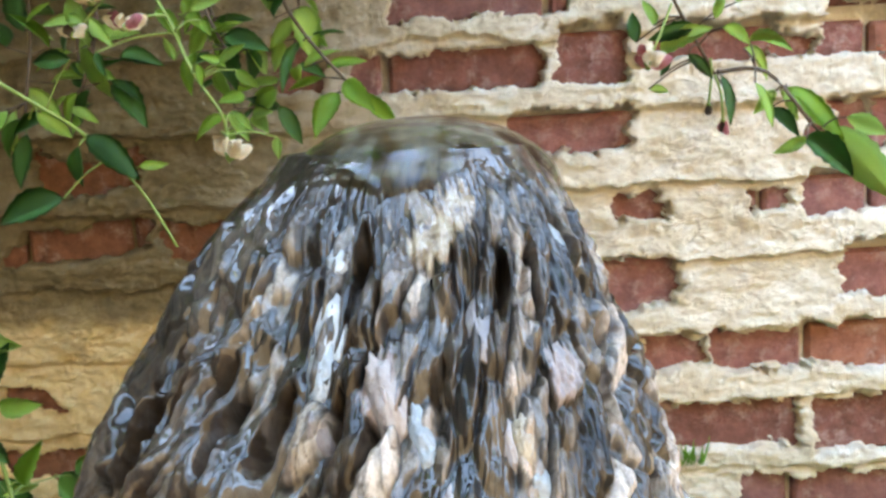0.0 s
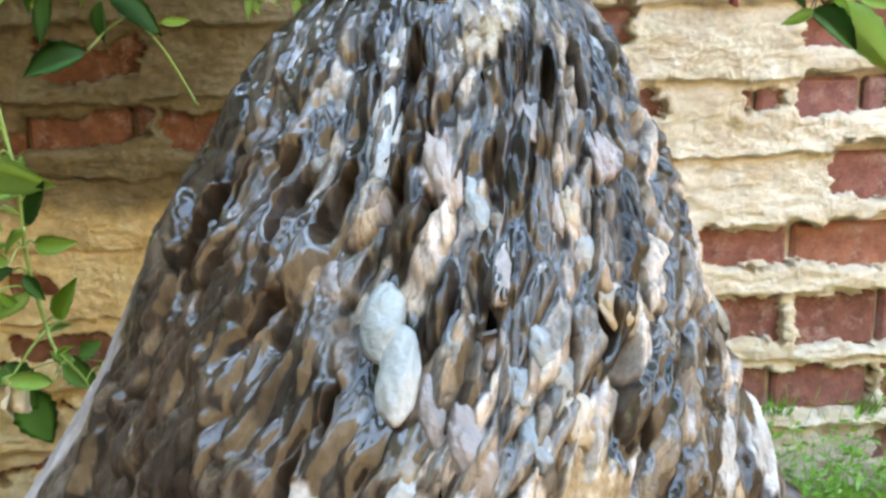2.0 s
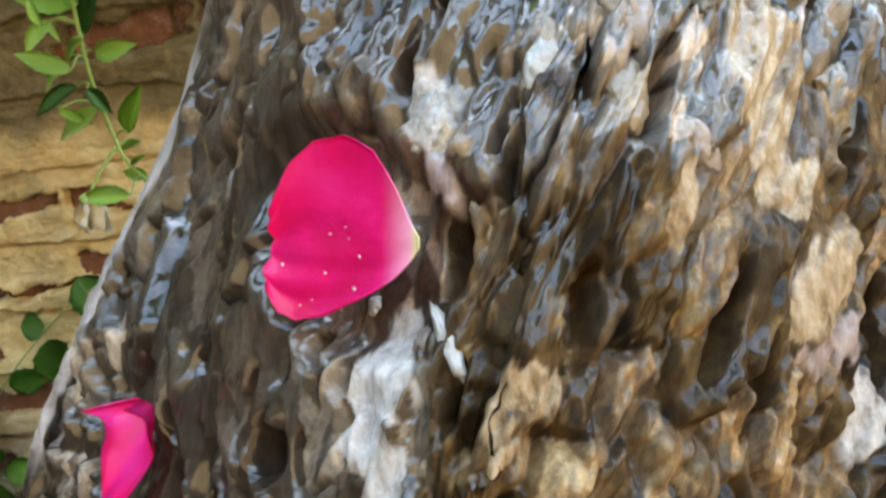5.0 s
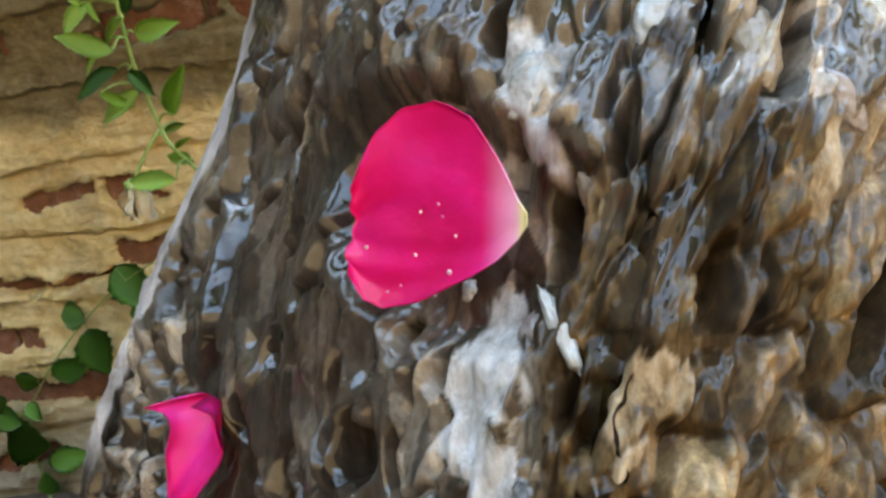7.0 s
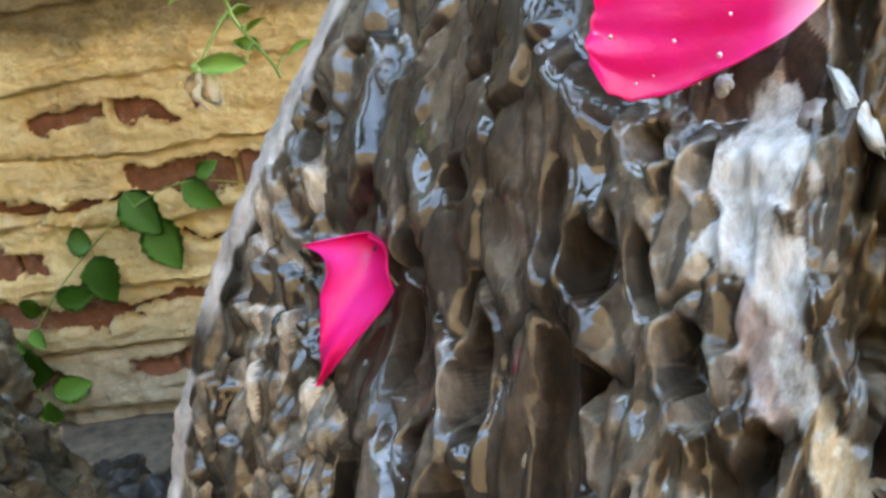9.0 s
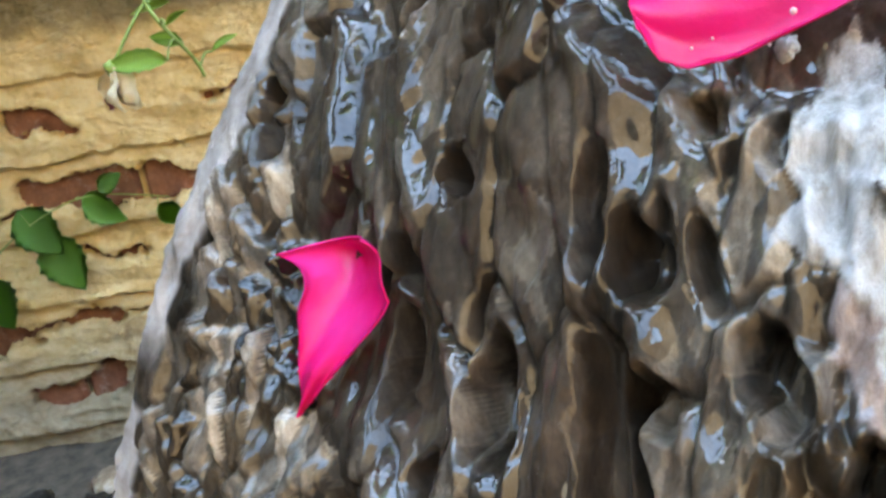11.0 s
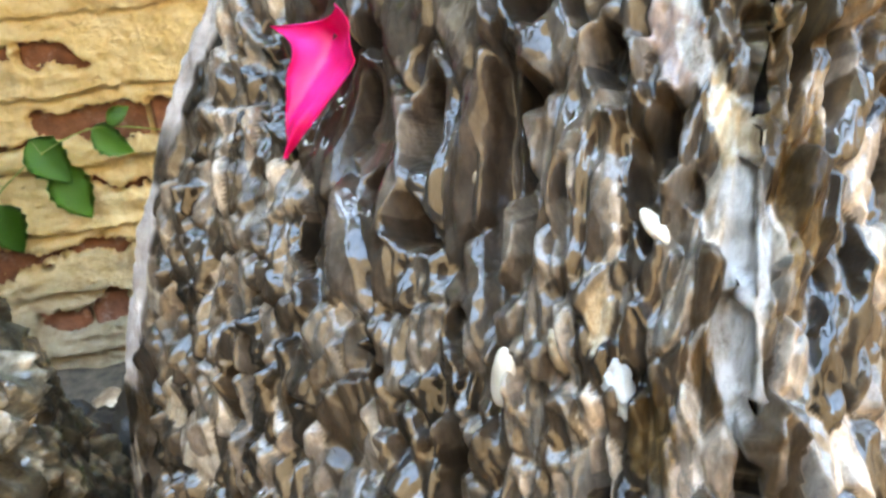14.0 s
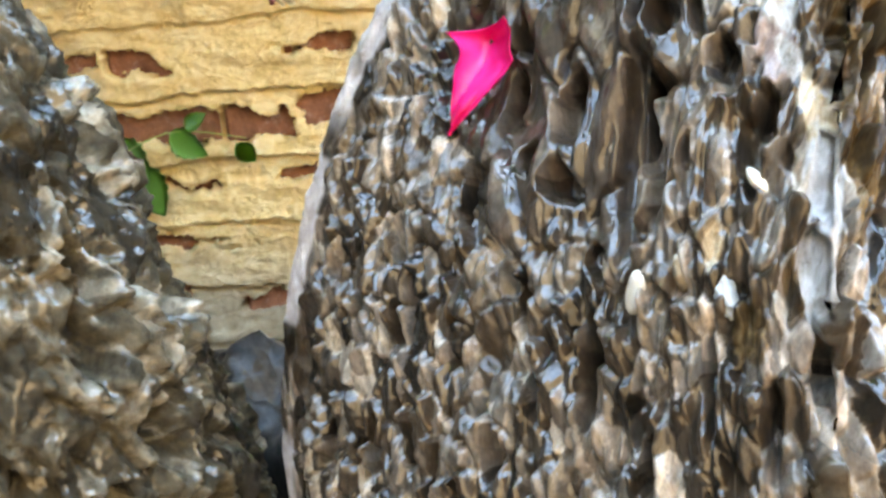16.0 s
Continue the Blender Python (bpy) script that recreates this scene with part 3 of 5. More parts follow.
BLUE_KNOBS = [
    (-0.016, 0.704, 0.0060, 0.0130, 11), (0.018, 0.667, 0.0071, 0.0144, 15), (-0.001, 0.673, 0.0050, 0.0105, -13), (0.011, 0.664, 0.0050, 0.0088, 5), (0.027, 0.685, 0.0048, 0.0085, 8), (0.039, 0.632, 0.0080, 0.0140, -10),
    (0.005, 0.694, 0.0045, 0.0110, 15), (0.013, 0.656, 0.0055, 0.0085, 19), (0.045, 0.666, 0.0066, 0.0098, 22), (0.038, 0.724, 0.0060, 0.0110, 0)]


def build_rock():
    front, behind = 1000, 60
    # columns evenly spaced round the front
    fine_u = np.sin(np.linspace(-math.pi / 2, math.pi / 2, 4001))
    gx, gy = rock_at(fine_u, 0.60 + 0 * fine_u)
    gone = np.concatenate([[0], np.cumsum(np.hypot(np.diff(gx), np.diff(gy)))])
    u_front = np.interp(np.linspace(0, gone[-1], front), gone, fine_u)
    z = np.concatenate([np.linspace(0.06, 0.44, 50, endpoint=False), np.linspace(0.44, 0.746, 610)])
    U, Z = np.meshgrid(u_front, z, indexing="ij")
    X, Y = rock_at(U, Z)
    l, r, c, f, s, p = profile(z)
    back = np.linspace(0, math.pi, behind + 2)[1:-1]
    mid, half = (X[0] + X[-1]) / 2, (X[-1] - X[0]) / 2
    XB = mid[None] + half[None] * np.cos(back)[:, None]
    YB = Y[-1][None] + (Y[0] - Y[-1])[None] * (back / math.pi)[:, None] + (0.13 + 0 * half)[None] * np.minimum(1, (0.76 - z) / 0.08)[None] * np.sin(back)[:, None]
    X, Y, Z = np.concatenate([X, XB]), np.concatenate([Y, YB]), np.concatenate([Z, np.repeat(z[None], behind, 0)])
    # across: arc length from the crest, partly fanned
    ds = np.hypot(np.diff(X, axis=0), np.diff(Y, axis=0))
    arc = np.concatenate([np.zeros((1, len(z))), np.cumsum(ds, 0)])
    crest = int(np.argmin(np.abs(u_front)))
    arc = arc - arc[crest]
    fan = np.concatenate([u_front, 1 + np.arange(1, behind + 1) / behind])[:, None]
    close = 1 + 0.28 * (1 - step(z, 0.565, 0.66))
    A = (0.65 * arc + 0.35 * fan * 0.15) * close[None]
    steep = np.hypot(1, np.gradient(np.interp(z, PROFILE[:, 0], PROFILE[:, 4]), z))
    run = np.concatenate([[0], np.cumsum(steep[1:] * np.diff(z))])
    high, Z = Z, np.repeat((run - np.interp(0.62, z, run) + 0.62)[None], len(A), 0)
    A = A + 0.010 * fbm(A * 18, Z * 12, 3, 2)
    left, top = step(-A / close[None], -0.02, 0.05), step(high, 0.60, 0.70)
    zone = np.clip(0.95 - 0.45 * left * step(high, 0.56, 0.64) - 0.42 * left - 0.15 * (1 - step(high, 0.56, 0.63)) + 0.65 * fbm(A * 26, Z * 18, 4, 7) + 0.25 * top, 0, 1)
    # where the stone is worn smooth, where it is pebbled, where it flakes
    edge_x = np.interp(z, (0.50, 0.575, 0.61, 0.64, 0.67, 0.71, 0.75), (-0.056, -0.052, -0.036, -0.030, -0.026, -0.030, -0.030))[None]
    worn = 1 - step(X - edge_x + 0.016 * fbm(A * 45, Z * 30, 3, 91), -0.012, 0.004)
    worn = worn * step(high + 0.020 * fbm(A * 60, Z * 30, 3, 92), 0.535, 0.552) * (1 - 0.25 * step(high, 0.70, 0.73)) * (fan < 1)
    worn = worn * np.maximum(step(X + 0.006 * fbm(A * 60, Z * 50, 2, 93), -0.118, -0.108), step(high, 0.60, 0.63))
    pebbled = (1 - worn) * step(high + 0.02 * fbm(A * 40, Z * 30, 2, 94), 0.600, 0.635)
    # relief: broad folds, hanging plates, pebbles, leaning flakes with narrow gaps, small chips, long pits
    big = 0.0050 * fbm(A * 17, Z * 11, 3, 1)
    ribs = 1 - np.abs(fbm(A * 62 + 1.6 * fbm(A * 30, Z * 30, 2, 71), Z * 12, 3, 5)) * 2.4
    folds = 1 - np.abs(fbm(A * 46 + 1.2 * fbm(A * 24, Z * 20, 2, 73), Z * 15, 2, 6)) * 2.2
    Z = Z + 0.22 * np.maximum(0, 0.57 - Z)
    wob = 0.0048 * fbm(A * 70, Z * 50, 4, 12, 0.6)
    wig = 0.0048 * fbm(A * 75, Z * 45, 4, 18, 0.6)
    one, two, who, ox, oy = cells((A + wob - 0.24 * (Z - 0.64) * top) / 0.0090, (Z + 1.8 * wig) / 0.0205, 3)
    h1, h2, h3 = (hash2(np.round(who * 997), 0 * who, k) for k in (3, 4, 6))
    flake = step(two - one, 0.02, 0.16) * (0.35 + 0.65 * h1 + 1.1 * (h2 - 0.5) * ox * 2 + 1.4 * (h3 - 0.45) * oy * 2)
    round_ = step(two - one, 0.0, 0.42) * (0.55 + 0.45 * h1 + 0.35 * (h2 - 0.5) * ox * 2 + 0.7 * (h3 - 0.4) * oy * 2)
    seam_shade = 1 - step(two - one, 0.04, 0.24)
    small, s2, who2, qx, qy = cells((A - wig) / 0.0032, (Z + 1.6 * wob) / 0.0080, 9)
    g1, g2, g3 = (hash2(np.round(who2 * 991), 0 * who2, k) for k in (13, 14, 16))
    chip = step(s2 - small, 0.0, 0.22) * (0.3 + 0.7 * g1 + (g2 - 0.5) * qx * 2 + (g3 - 0.5) * qy * 2)
    p1, p2, pwho, plx, ply = cells((A + 0.5 * wob) / 0.0105, (Z + 1.2 * wig) / 0.036, 45, 0.8)
    k1, k2 = (hash2(np.round(pwho * 983), 0 * pwho, k) for k in (23, 24))
    plate = step(p2 - p1, 0.0, 0.10) * (k1 + 0.5 * (k2 - 0.5) * plx - 0.25 * ply) - 0.9 * (k1 < 0.16) * step(p2 - p1, 0.0, 0.18)
    pit1, _, pw, _, _ = cells((A + 1.0 * wob) / 0.0130, (Z + 1.8 * wig) / 0.042, 15)
    pit = (1 - step(pit1, 0.09, 0.25)) * (pw > 0.22) * (0.5 + pw)
    flaky = 1 - worn - pebbled
    grit = 0.0009 * fbm(A * 240, Z * 150, 4, 33, 0.6)
    # mask of the gaps whose shade is painted into the colour
    seam_shade = np.maximum(seam_shade * pebbled, 0.7 * (1 - step(s2 - small, 0.02, 0.16)) * pebbled * (g3 > 0.4))
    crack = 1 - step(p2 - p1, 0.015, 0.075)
    upper = step(high, 0.605, 0.64)
    wrinkle = 1 - np.abs(fbm(A * 150 + 1.5 * fbm(A * 60, Z * 40, 2, 75), Z * 48, 3, 76)) * 2.2
    H_worn = (0.0034 + 0.0010 * upper) * folds + (0.0042 - 0.0022 * upper) * plate + 0.0014 * upper * ribs + 0.0012 * upper * flake + 0.0011 * wrinkle + 0.0006 * chip + 0.6 * grit - 0.0060 * pit * (pw > 0.45) - 0.0016 * crack * (k2 > 0.35)
    H_pebbled = 0.0011 * ribs + 0.0014 * round_ + 0.0018 * flake + 0.0008 * wrinkle + 0.0010 * chip + 0.7 * grit - 0.0060 * pit * (pw > 0.4)
    f1, f2, fwho, fx, fy = cells((A + 0.7 * wig) / 0.0066, (Z - 1.1 * wob) / 0.0092, 55)
    j1, j2, j3 = (hash2(np.round(fwho * 977), 0 * fwho, k) for k in (33, 34, 36))
    facet = step(f2 - f1, 0.0, 0.20) * (0.2 + 0.8 * j1 + 1.3 * (j2 - 0.5) * fx * 2 + 1.6 * (j3 - 0.35) * fy * 2)
    b1, b2, bwho, bx, by = cells((A + 1.2 * wob) / 0.0125, (Z + 1.2 * wig) / 0.0135, 57)
    block = step(b2 - b1, 0.0, 0.25) * (0.35 + 0.65 * hash2(np.round(bwho * 971), 0 * bwho, 43) + 0.8 * (hash2(np.round(bwho * 971), 0 * bwho, 44) - 0.5) * by * 2)
    H_flaky = (0.0030 * ribs + 0.0012 * flake) / close[None] ** 0.7 + 0.0030 * facet + 0.0008 * wrinkle + 0.0014 * chip - 0.0065 * pit * (pw > 0.3) + grit
    ochre = step(X + 0.030 * fbm(A * 30, Z * 20, 3, 66), -0.042, -0.022) * (1 - step(high - 0.3 * np.clip(X, 0, 0.05) + 0.012 * fbm(A * 40, Z * 30, 2, 67), 0.612, 0.640)) * (fan < 1)
    H_ochre = 0.0038 * block + 0.0044 * fbm(A * 95, Z * 70, 5, 68, 0.66) + 0.0014 * ribs + 0.0014 * chip + grit - 0.0075 * pit * (pw > 0.35)
    H_flaky = H_flaky + ochre * (H_ochre - H_flaky)
    H = big + H_worn * worn + H_pebbled * pebbled + H_flaky * flaky - 0.0030
    # deep hollows worn by the water
    for x, zz, w, h, tilt in PITS_HIGH + PITS_LOW:
        c_, s_ = math.cos(radians(tilt)), math.sin(radians(tilt))
        dx, dz = X - x + 0.3 * wob, high - zz + 0.6 * wig
        along = (dx * s_ + dz * c_) / (h / 2)
        far = np.hypot((dx * c_ - dz * s_) / (w / 2) * (1 + 0.35 * np.clip(along, -1, 1)), along)
        H = H - min(0.0030 + 0.8 * w, 1.4 * w) * (1 - step(far, 0.62, 0.95)) * (fan < 1) + 0.0010 * np.exp(-((far - 1.05) / 0.18) ** 2) * (fan < 1)
    # mineral patches
    give_patch = {}
    for kind, rows_ in (("white", WHITE_PATCH), ("cream", CREAM_PATCH), ("pink", PINK_PATCH), ("rust", RUST_PATCH)):
        mask = np.zeros(X.shape)
        for x, zz, w, h, tilt in rows_:
            c_, s_ = math.cos(radians(tilt)), math.sin(radians(tilt))
            dx, dz = X - x + 0.4 * wob + 0.2 * wig, high - zz + 1.3 * wig
            px_, pz_ = (dx * c_ - dz * s_) / (w / 2), (dx * s_ + dz * c_) / (h / 2)
            mask = np.maximum(mask, (1 - step(np.hypot(px_, pz_) + 0.55 * fbm(A * 230, Z * 60, 4, 58, 0.65), 0.84, 1.0)) * (fan < 1))
        if kind == "rust":
            mask = np.maximum(mask, 0.9 * ochre)
        give_patch[kind] = mask
        if kind != "rust":
            H = H * (1 - 0.75 * mask) + (0.75 * big + 0.0006 + 0.0016 * fbm(A * 200, Z * 70, 5, 55, 0.66)) * mask
    H = H * (1 - 0.8 * step(np.abs(np.minimum(fan, 1)) + 0 * Z, 0.90, 0.975) * (fan < 0.5))
    H = np.where(fan > 1, 0.2 * H, H) - 0.0085 * np.exp(-((X + 0.102) ** 2 + (high - 0.574) ** 2) / 0.015**2) * (fan < 1)
    H = H - (0.0030 + 0.8 * np.maximum(H + 0.002, 0)) * (1 - step(np.hypot((X + 0.048) / 0.018, (high - 0.623) / 0.0165), 0.75, 1.15)) * (fan < 1)
    H = H * (1 - 0.8 * np.exp(-((X - 0.006) ** 2 + ((high - 0.688) / 2) ** 2) / 0.006**2) * (fan < 1))
    bed = np.maximum(1 - step(np.hypot((X + 0.0145) / 0.008, (high - 0.674) / 0.011), 0.8, 1.3), 1 - step(np.hypot((X + 0.012) / 0.007, (high - 0.665) / 0.0125), 0.8, 1.3))
    H = H + (0.2 * H - 0.0012 - H) * bed * (fan < 1)
    # facing outwards
    P = np.stack([X, Y, high], -1)
    tu, tv = np.gradient(P, axis=0), np.gradient(P, axis=1)
    N = np.cross(tu, tv)
    N /= np.linalg.norm(N, axis=-1, keepdims=True) + 1e-12
    H = H * np.clip((0.742 - high) / 0.016, 0, 1)
    # worn arrises
    H[1:-1] = 0.25 * H[:-2] + 0.5 * H[1:-1] + 0.25 * H[2:]
    H[:, 1:-1] = 0.25 * H[:, :-2] + 0.5 * H[:, 1:-1] + 0.25 * H[:, 2:]
    # the film of water lies smoother than the stone
    soft_h = H.copy()
    for _ in range(3):
        soft_h = sum(np.roll(soft_h, k, 0) for k in range(-2, 3)) / 5
        soft_h = np.concatenate([np.repeat(soft_h[:, :1], 2, 1), soft_h, np.repeat(soft_h[:, -1:], 2, 1)], 1)
        total = np.cumsum(soft_h, 1)
        soft_h = (total[:, 4:] - np.concatenate([0 * total[:, :1], total[:, :-5]], 1)) / 5
    soft_h = soft_h + (0.12 + 0.45 * flaky) * (H - soft_h)
    F = P + N * soft_h[..., None]
    film = np.cross(np.gradient(F, axis=0), np.gradient(F, axis=1))
    film /= np.linalg.norm(film, axis=-1, keepdims=True) + 1e-12
    P = P + N * H[..., None]
    true = np.cross(np.gradient(P, axis=0), np.gradient(P, axis=1))
    true /= np.linalg.norm(true, axis=-1, keepdims=True) + 1e-12
    near = step((film * true).sum(-1), 0.25, 0.6)[..., None]
    film = true + (film - true) * near
    film /= np.linalg.norm(film, axis=-1, keepdims=True) + 1e-12
    cols = front + behind
    rows = len(z)
    verts = P.transpose(1, 0, 2).reshape(-1, 3)
    faces = grid_faces(rows, cols, True)
    top_centre = len(verts)
    verts = np.concatenate([verts, [[0.0, 0.30, 0.747]]])
    last = (rows - 1) * cols
    faces += [[last + k, last + (k + 1) % cols, top_centre] for k in range(cols)]
    who = who + (fwho - who) * (worn + pebbled < 0.4)
    who = np.where(ochre > 0.5, bwho, who)
    tone = np.clip(who + 0.46 * (who2 - 0.5) + 0.12 * fbm(A * 40, Z * 40, 3, 77), 0, 1)
    dry = step(-fan + 0.03 * fbm(A * 30, Z * 34, 4, 44, 0.6) + 0 * Z, 0.945, 0.962) * (1 - step(high, 0.64, 0.68)) * (fan < 0.2)
    dry = dry * np.maximum(step(high, 0.552, 0.566), step(fbm(A * 10, Z * 38, 2, 46), -0.05, 0.15))
    dry = np.maximum(dry, step(fan + 0 * Z, 1.15, 1.4))
    tone = 0.35 + (np.clip(tone, 0, 1) - 0.35) * np.clip((0.740 - high) / 0.010, 0, 1)
    zone = np.clip(zone, 0, 1)
    give = lambda a: np.concatenate([a.T.reshape(-1), [0.5]])
    ob = sheet("fountain_rock", verts.tolist(), faces, ROCK, values={"cell": give(tone), "zone": give(zone), "dry": give(dry), "worn": give(worn), "seam_shade": give(np.maximum(seam_shade * (1 - 0.6 * worn), 0.8 * crack * worn)), **{k: give(v) for k, v in give_patch.items()}})
    film_grid = film
    film = np.concatenate([film.transpose(1, 0, 2).reshape(-1), [0.0, 0.0, 1.0]]).astype(np.float32)
    ob.data.attributes.new("film", "FLOAT_VECTOR", "POINT").data.foreach_set("vector", film)
    tagged(ob, "wet craggy brown fountain rock with flaky pebbled ribs", "rock")
    return ob, F[:front:2, 50::2], film_grid[:front:2, 50::2]


rock, SKIN, SKIN_OUT = build_rock()


# ---- pale stones set in the rock ----
def lump(bm, centre, size, seed, turn=None, fine=3, rough=0.22, freq=2.2):
    """An uneven, worn stone."""
    made = bmesh.ops.create_icosphere(bm, subdivisions=fine, radius=0.5)["verts"]
    shift = Vector((seed * 7.1, seed * 3.3, seed * 1.7))
    for v in made:
        n = v.co.normalized()
        v.co = n * 0.5 * (1 + rough * noise.fractal(n * freq + shift, 0.8, 2.0, 4) + 0.5 * rough * noise.noise(n * freq * 3 + shift) + 0.3 * rough * noise.noise(n * freq * 7 + shift))
        v.co = Vector([a * b for a, b in zip(v.co, size)])
        if turn is not None:
            v.co = turn @ v.co
        v.co += Vector(centre)


def shard(bm, centre, size, seed, turn, fine=4):
    """A flattish, angular stone with a ragged outline."""
    made = bmesh.ops.create_icosphere(bm, subdivisions=fine, radius=0.5)["verts"]
    shift = Vector((seed * 5.7, seed * 2.9, seed * 8.3))
    rng = random.Random(seed)
    planes = [(Vector([rng.gauss(0, 1) for _ in range(3)]).normalized(), rng.uniform(0.30, 0.46)) for _ in range(13)]
    for v in made:
        n = v.co.normalized()
        cut = min([0.5] + [d / max(n.dot(p), 0.05) for p, d in planes])
        r = cut * (1 + 0.13 * noise.fractal(n * 3.1 + shift, 0.7, 2.0, 5) + 0.25 * noise.noise(n * 1.7 + shift))
        v.co = turn @ Vector([a * b for a, b in zip(n * r, size)]) + Vector(centre)


def set_stones(name, rows, material, label, proud=0.0007, rough=0.2):
    """Worn pebbles bedded in the rock, standing a little out of it."""
    for k, (x, z, w, h, tilt) in enumerate(rows):
        away = (SKIN[..., 0] - x) ** 2 + (SKIN[..., 2] - z) ** 2
        close_by = away < max(0.5 * w, 0.002) ** 2
        spot, out = Vector(SKIN[close_by].mean(0)), Vector(SKIN_OUT[close_by].mean(0)).normalized()
        spot.x, spot.z = x, z
        up = Vector((0, 0, 1))
        up = (up - out * up.dot(out)).normalized()
        side = out.cross(up)
        turn = Matrix((side, -out, up)).transposed() @ Matrix.Rotation(radians(tilt), 3, "Y")
        thick = 0.0020 + 0.24 * w
        stretch = 1 / max(0.5, math.sqrt(max(0.05, 1 - out.z**2)))
        bm = bmesh.new()
        lump(bm, spot + out * (proud - 0.5 * thick), (w * 1.05, thick, h * min(stretch, 1.5)), 3 * k + len(name) + len(label), turn, 4, rough, 1.6)
        part(name, bm, material, rock, label)


set_stones("white_pebble", WHITE_KNOBS, WHITE, "smooth wet white pebble")
set_stones("white_pebble", OVAL_KNOBS, IVORY, "smooth oval ivory pebble", 0.0032, 0.07)
set_stones("white_pebble", TWIN_KNOBS, CHALK, "smooth wet white pebble with a bluish tinge", 0.0034, 0.11)
set_stones("cream_pebble", CREAM_KNOBS, CREAM, "wet cream and ochre pebble")
set_stones("pink_pebble", PINK_KNOBS, PINK, "wet pinkish grey pebble")
set_stones("blue_pebble", BLUE_KNOBS, BLUE, "wet blue-grey pebble")


# ---- water welling up on the top ----
def build_water():
    bm = bmesh.new()
    bmesh.ops.create_uvsphere(bm, u_segments=64, v_segments=32, radius=1.0)
    for v in bm.verts:
        a = v.co.copy()
        spill = 1 + 0.05 * math.sin(3 * math.atan2(a.y, a.x) + 0.6) * (1 - abs(a.z))
        v.co = Vector((0.004 + 0.0385 * a.x * spill, 0.258 + 0.038 * a.y * spill, 0.7345 + 0.0200 * a.z + 0.0004 * noise.noise(a * 3)))
    me = bpy.data.meshes.new("water_dome")
    bm.to_mesh(me)
    bm.free()
    for p in me.polygons:
        p.use_smooth = True
    me.materials.append(WATER)
    tagged(new("water_dome", me), "clear low dome of water welling over the rock top", "water")


build_water()


# ---- rose petals lying on the rock ----
def petal_sheet(name, rows, label):
    """rows: a grid of places; both faces and a rim, a third of a millimetre thick."""
    n, m = len(rows), len(rows[0])
    P = np.array(rows)
    N = np.cross(np.gradient(P, axis=1), np.gradient(P, axis=0))
    N /= np.linalg.norm(N, axis=-1, keepdims=True) + 1e-12
    front, behind = P + N * 0.00015, P - N * 0.00015
    faces = grid_faces(n, m)
    k = n * m
    faces += [[a + k for a in reversed(q)] for q in grid_faces(n, m)]
    rim = [c for c in range(m)] + [r * m + m - 1 for r in range(1, n)] + [(n - 1) * m + c for c in range(m - 2, -1, -1)] + [r * m for r in range(n - 2, 0, -1)]
    faces += [[a, b, b + k, a + k] for a, b in zip(rim, rim[1:] + rim[:1])]
    tip = np.repeat(1 - np.linspace(0, 1, n), m)
    verts = np.concatenate([front.reshape(-1, 3), behind.reshape(-1, 3)]).tolist()
    ob = sheet(name, verts, faces, PETAL, values={"tip": np.concatenate([tip, tip])})
    tagged(ob, label, "petal", "fallen rose petals")
    return ob


def build_open_petal():
    tip, along = Vector((-0.0322, 0.1230, 0.6250)), Vector((-0.0268, 0.0174, -0.0036))
    up = Vector((0.0048, 0.0060, 0.0300))
    out = along.cross(up).normalized()
    if out.y > 0:
        out = -out
    ends = (0, 0.05, 0.15, 0.3, 0.5, 0.68, 0.82, 0.93, 1)
    rows = []
    for s in np.linspace(0, 1, 44):
        high_side = float(np.interp(s, ends, (0.025, 0.09, 0.27, 0.47, 0.58, 0.55, 0.46, 0.34, 0.22)))
        low_side = float(np.interp(s, ends, (0.025, 0.09, 0.17, 0.24, 0.31, 0.36, 0.37, 0.32, 0.22)))
        row = []
        for w in np.linspace(-1, 1, 36):
            rim = step(abs(w), 0.75, 1.0) * s + float(step(s, 0.86, 1.0))
            frill = 0.018 * rim * (math.sin(17 * s + 2.1 * w) + 0.7 * math.sin(31 * s * w + 1))
            nick = -0.004 * math.exp(-((w + 0.25) / 0.22) ** 2) * float(step(s, 0.85, 1.0))
            lift = 0.0030 * w * w * s + 0.0060 * (s - 0.45) ** 2 + 0.0007 * math.sin(5 * w + 4 * s) * s + 0.0004 * math.sin(13 * w - 6 * s) * s * s
            lift -= 0.0012 * float(step(s, 0.80, 1.0)) * float(step(w, -0.6, 0.8))
            side = high_side if w > 0 else low_side
            row.append(tip + along * (s + nick - 0.09 * w * w * s * s) + up * (w * side * (1 + frill)) + out * (lift + 0.0022))
        rows.append([list(v) for v in row])
    petal_sheet("rose_petal", rows, "crimson pink rose petal with a white tip and droplets")
    return tip, along, up, out


OPEN = build_open_petal()


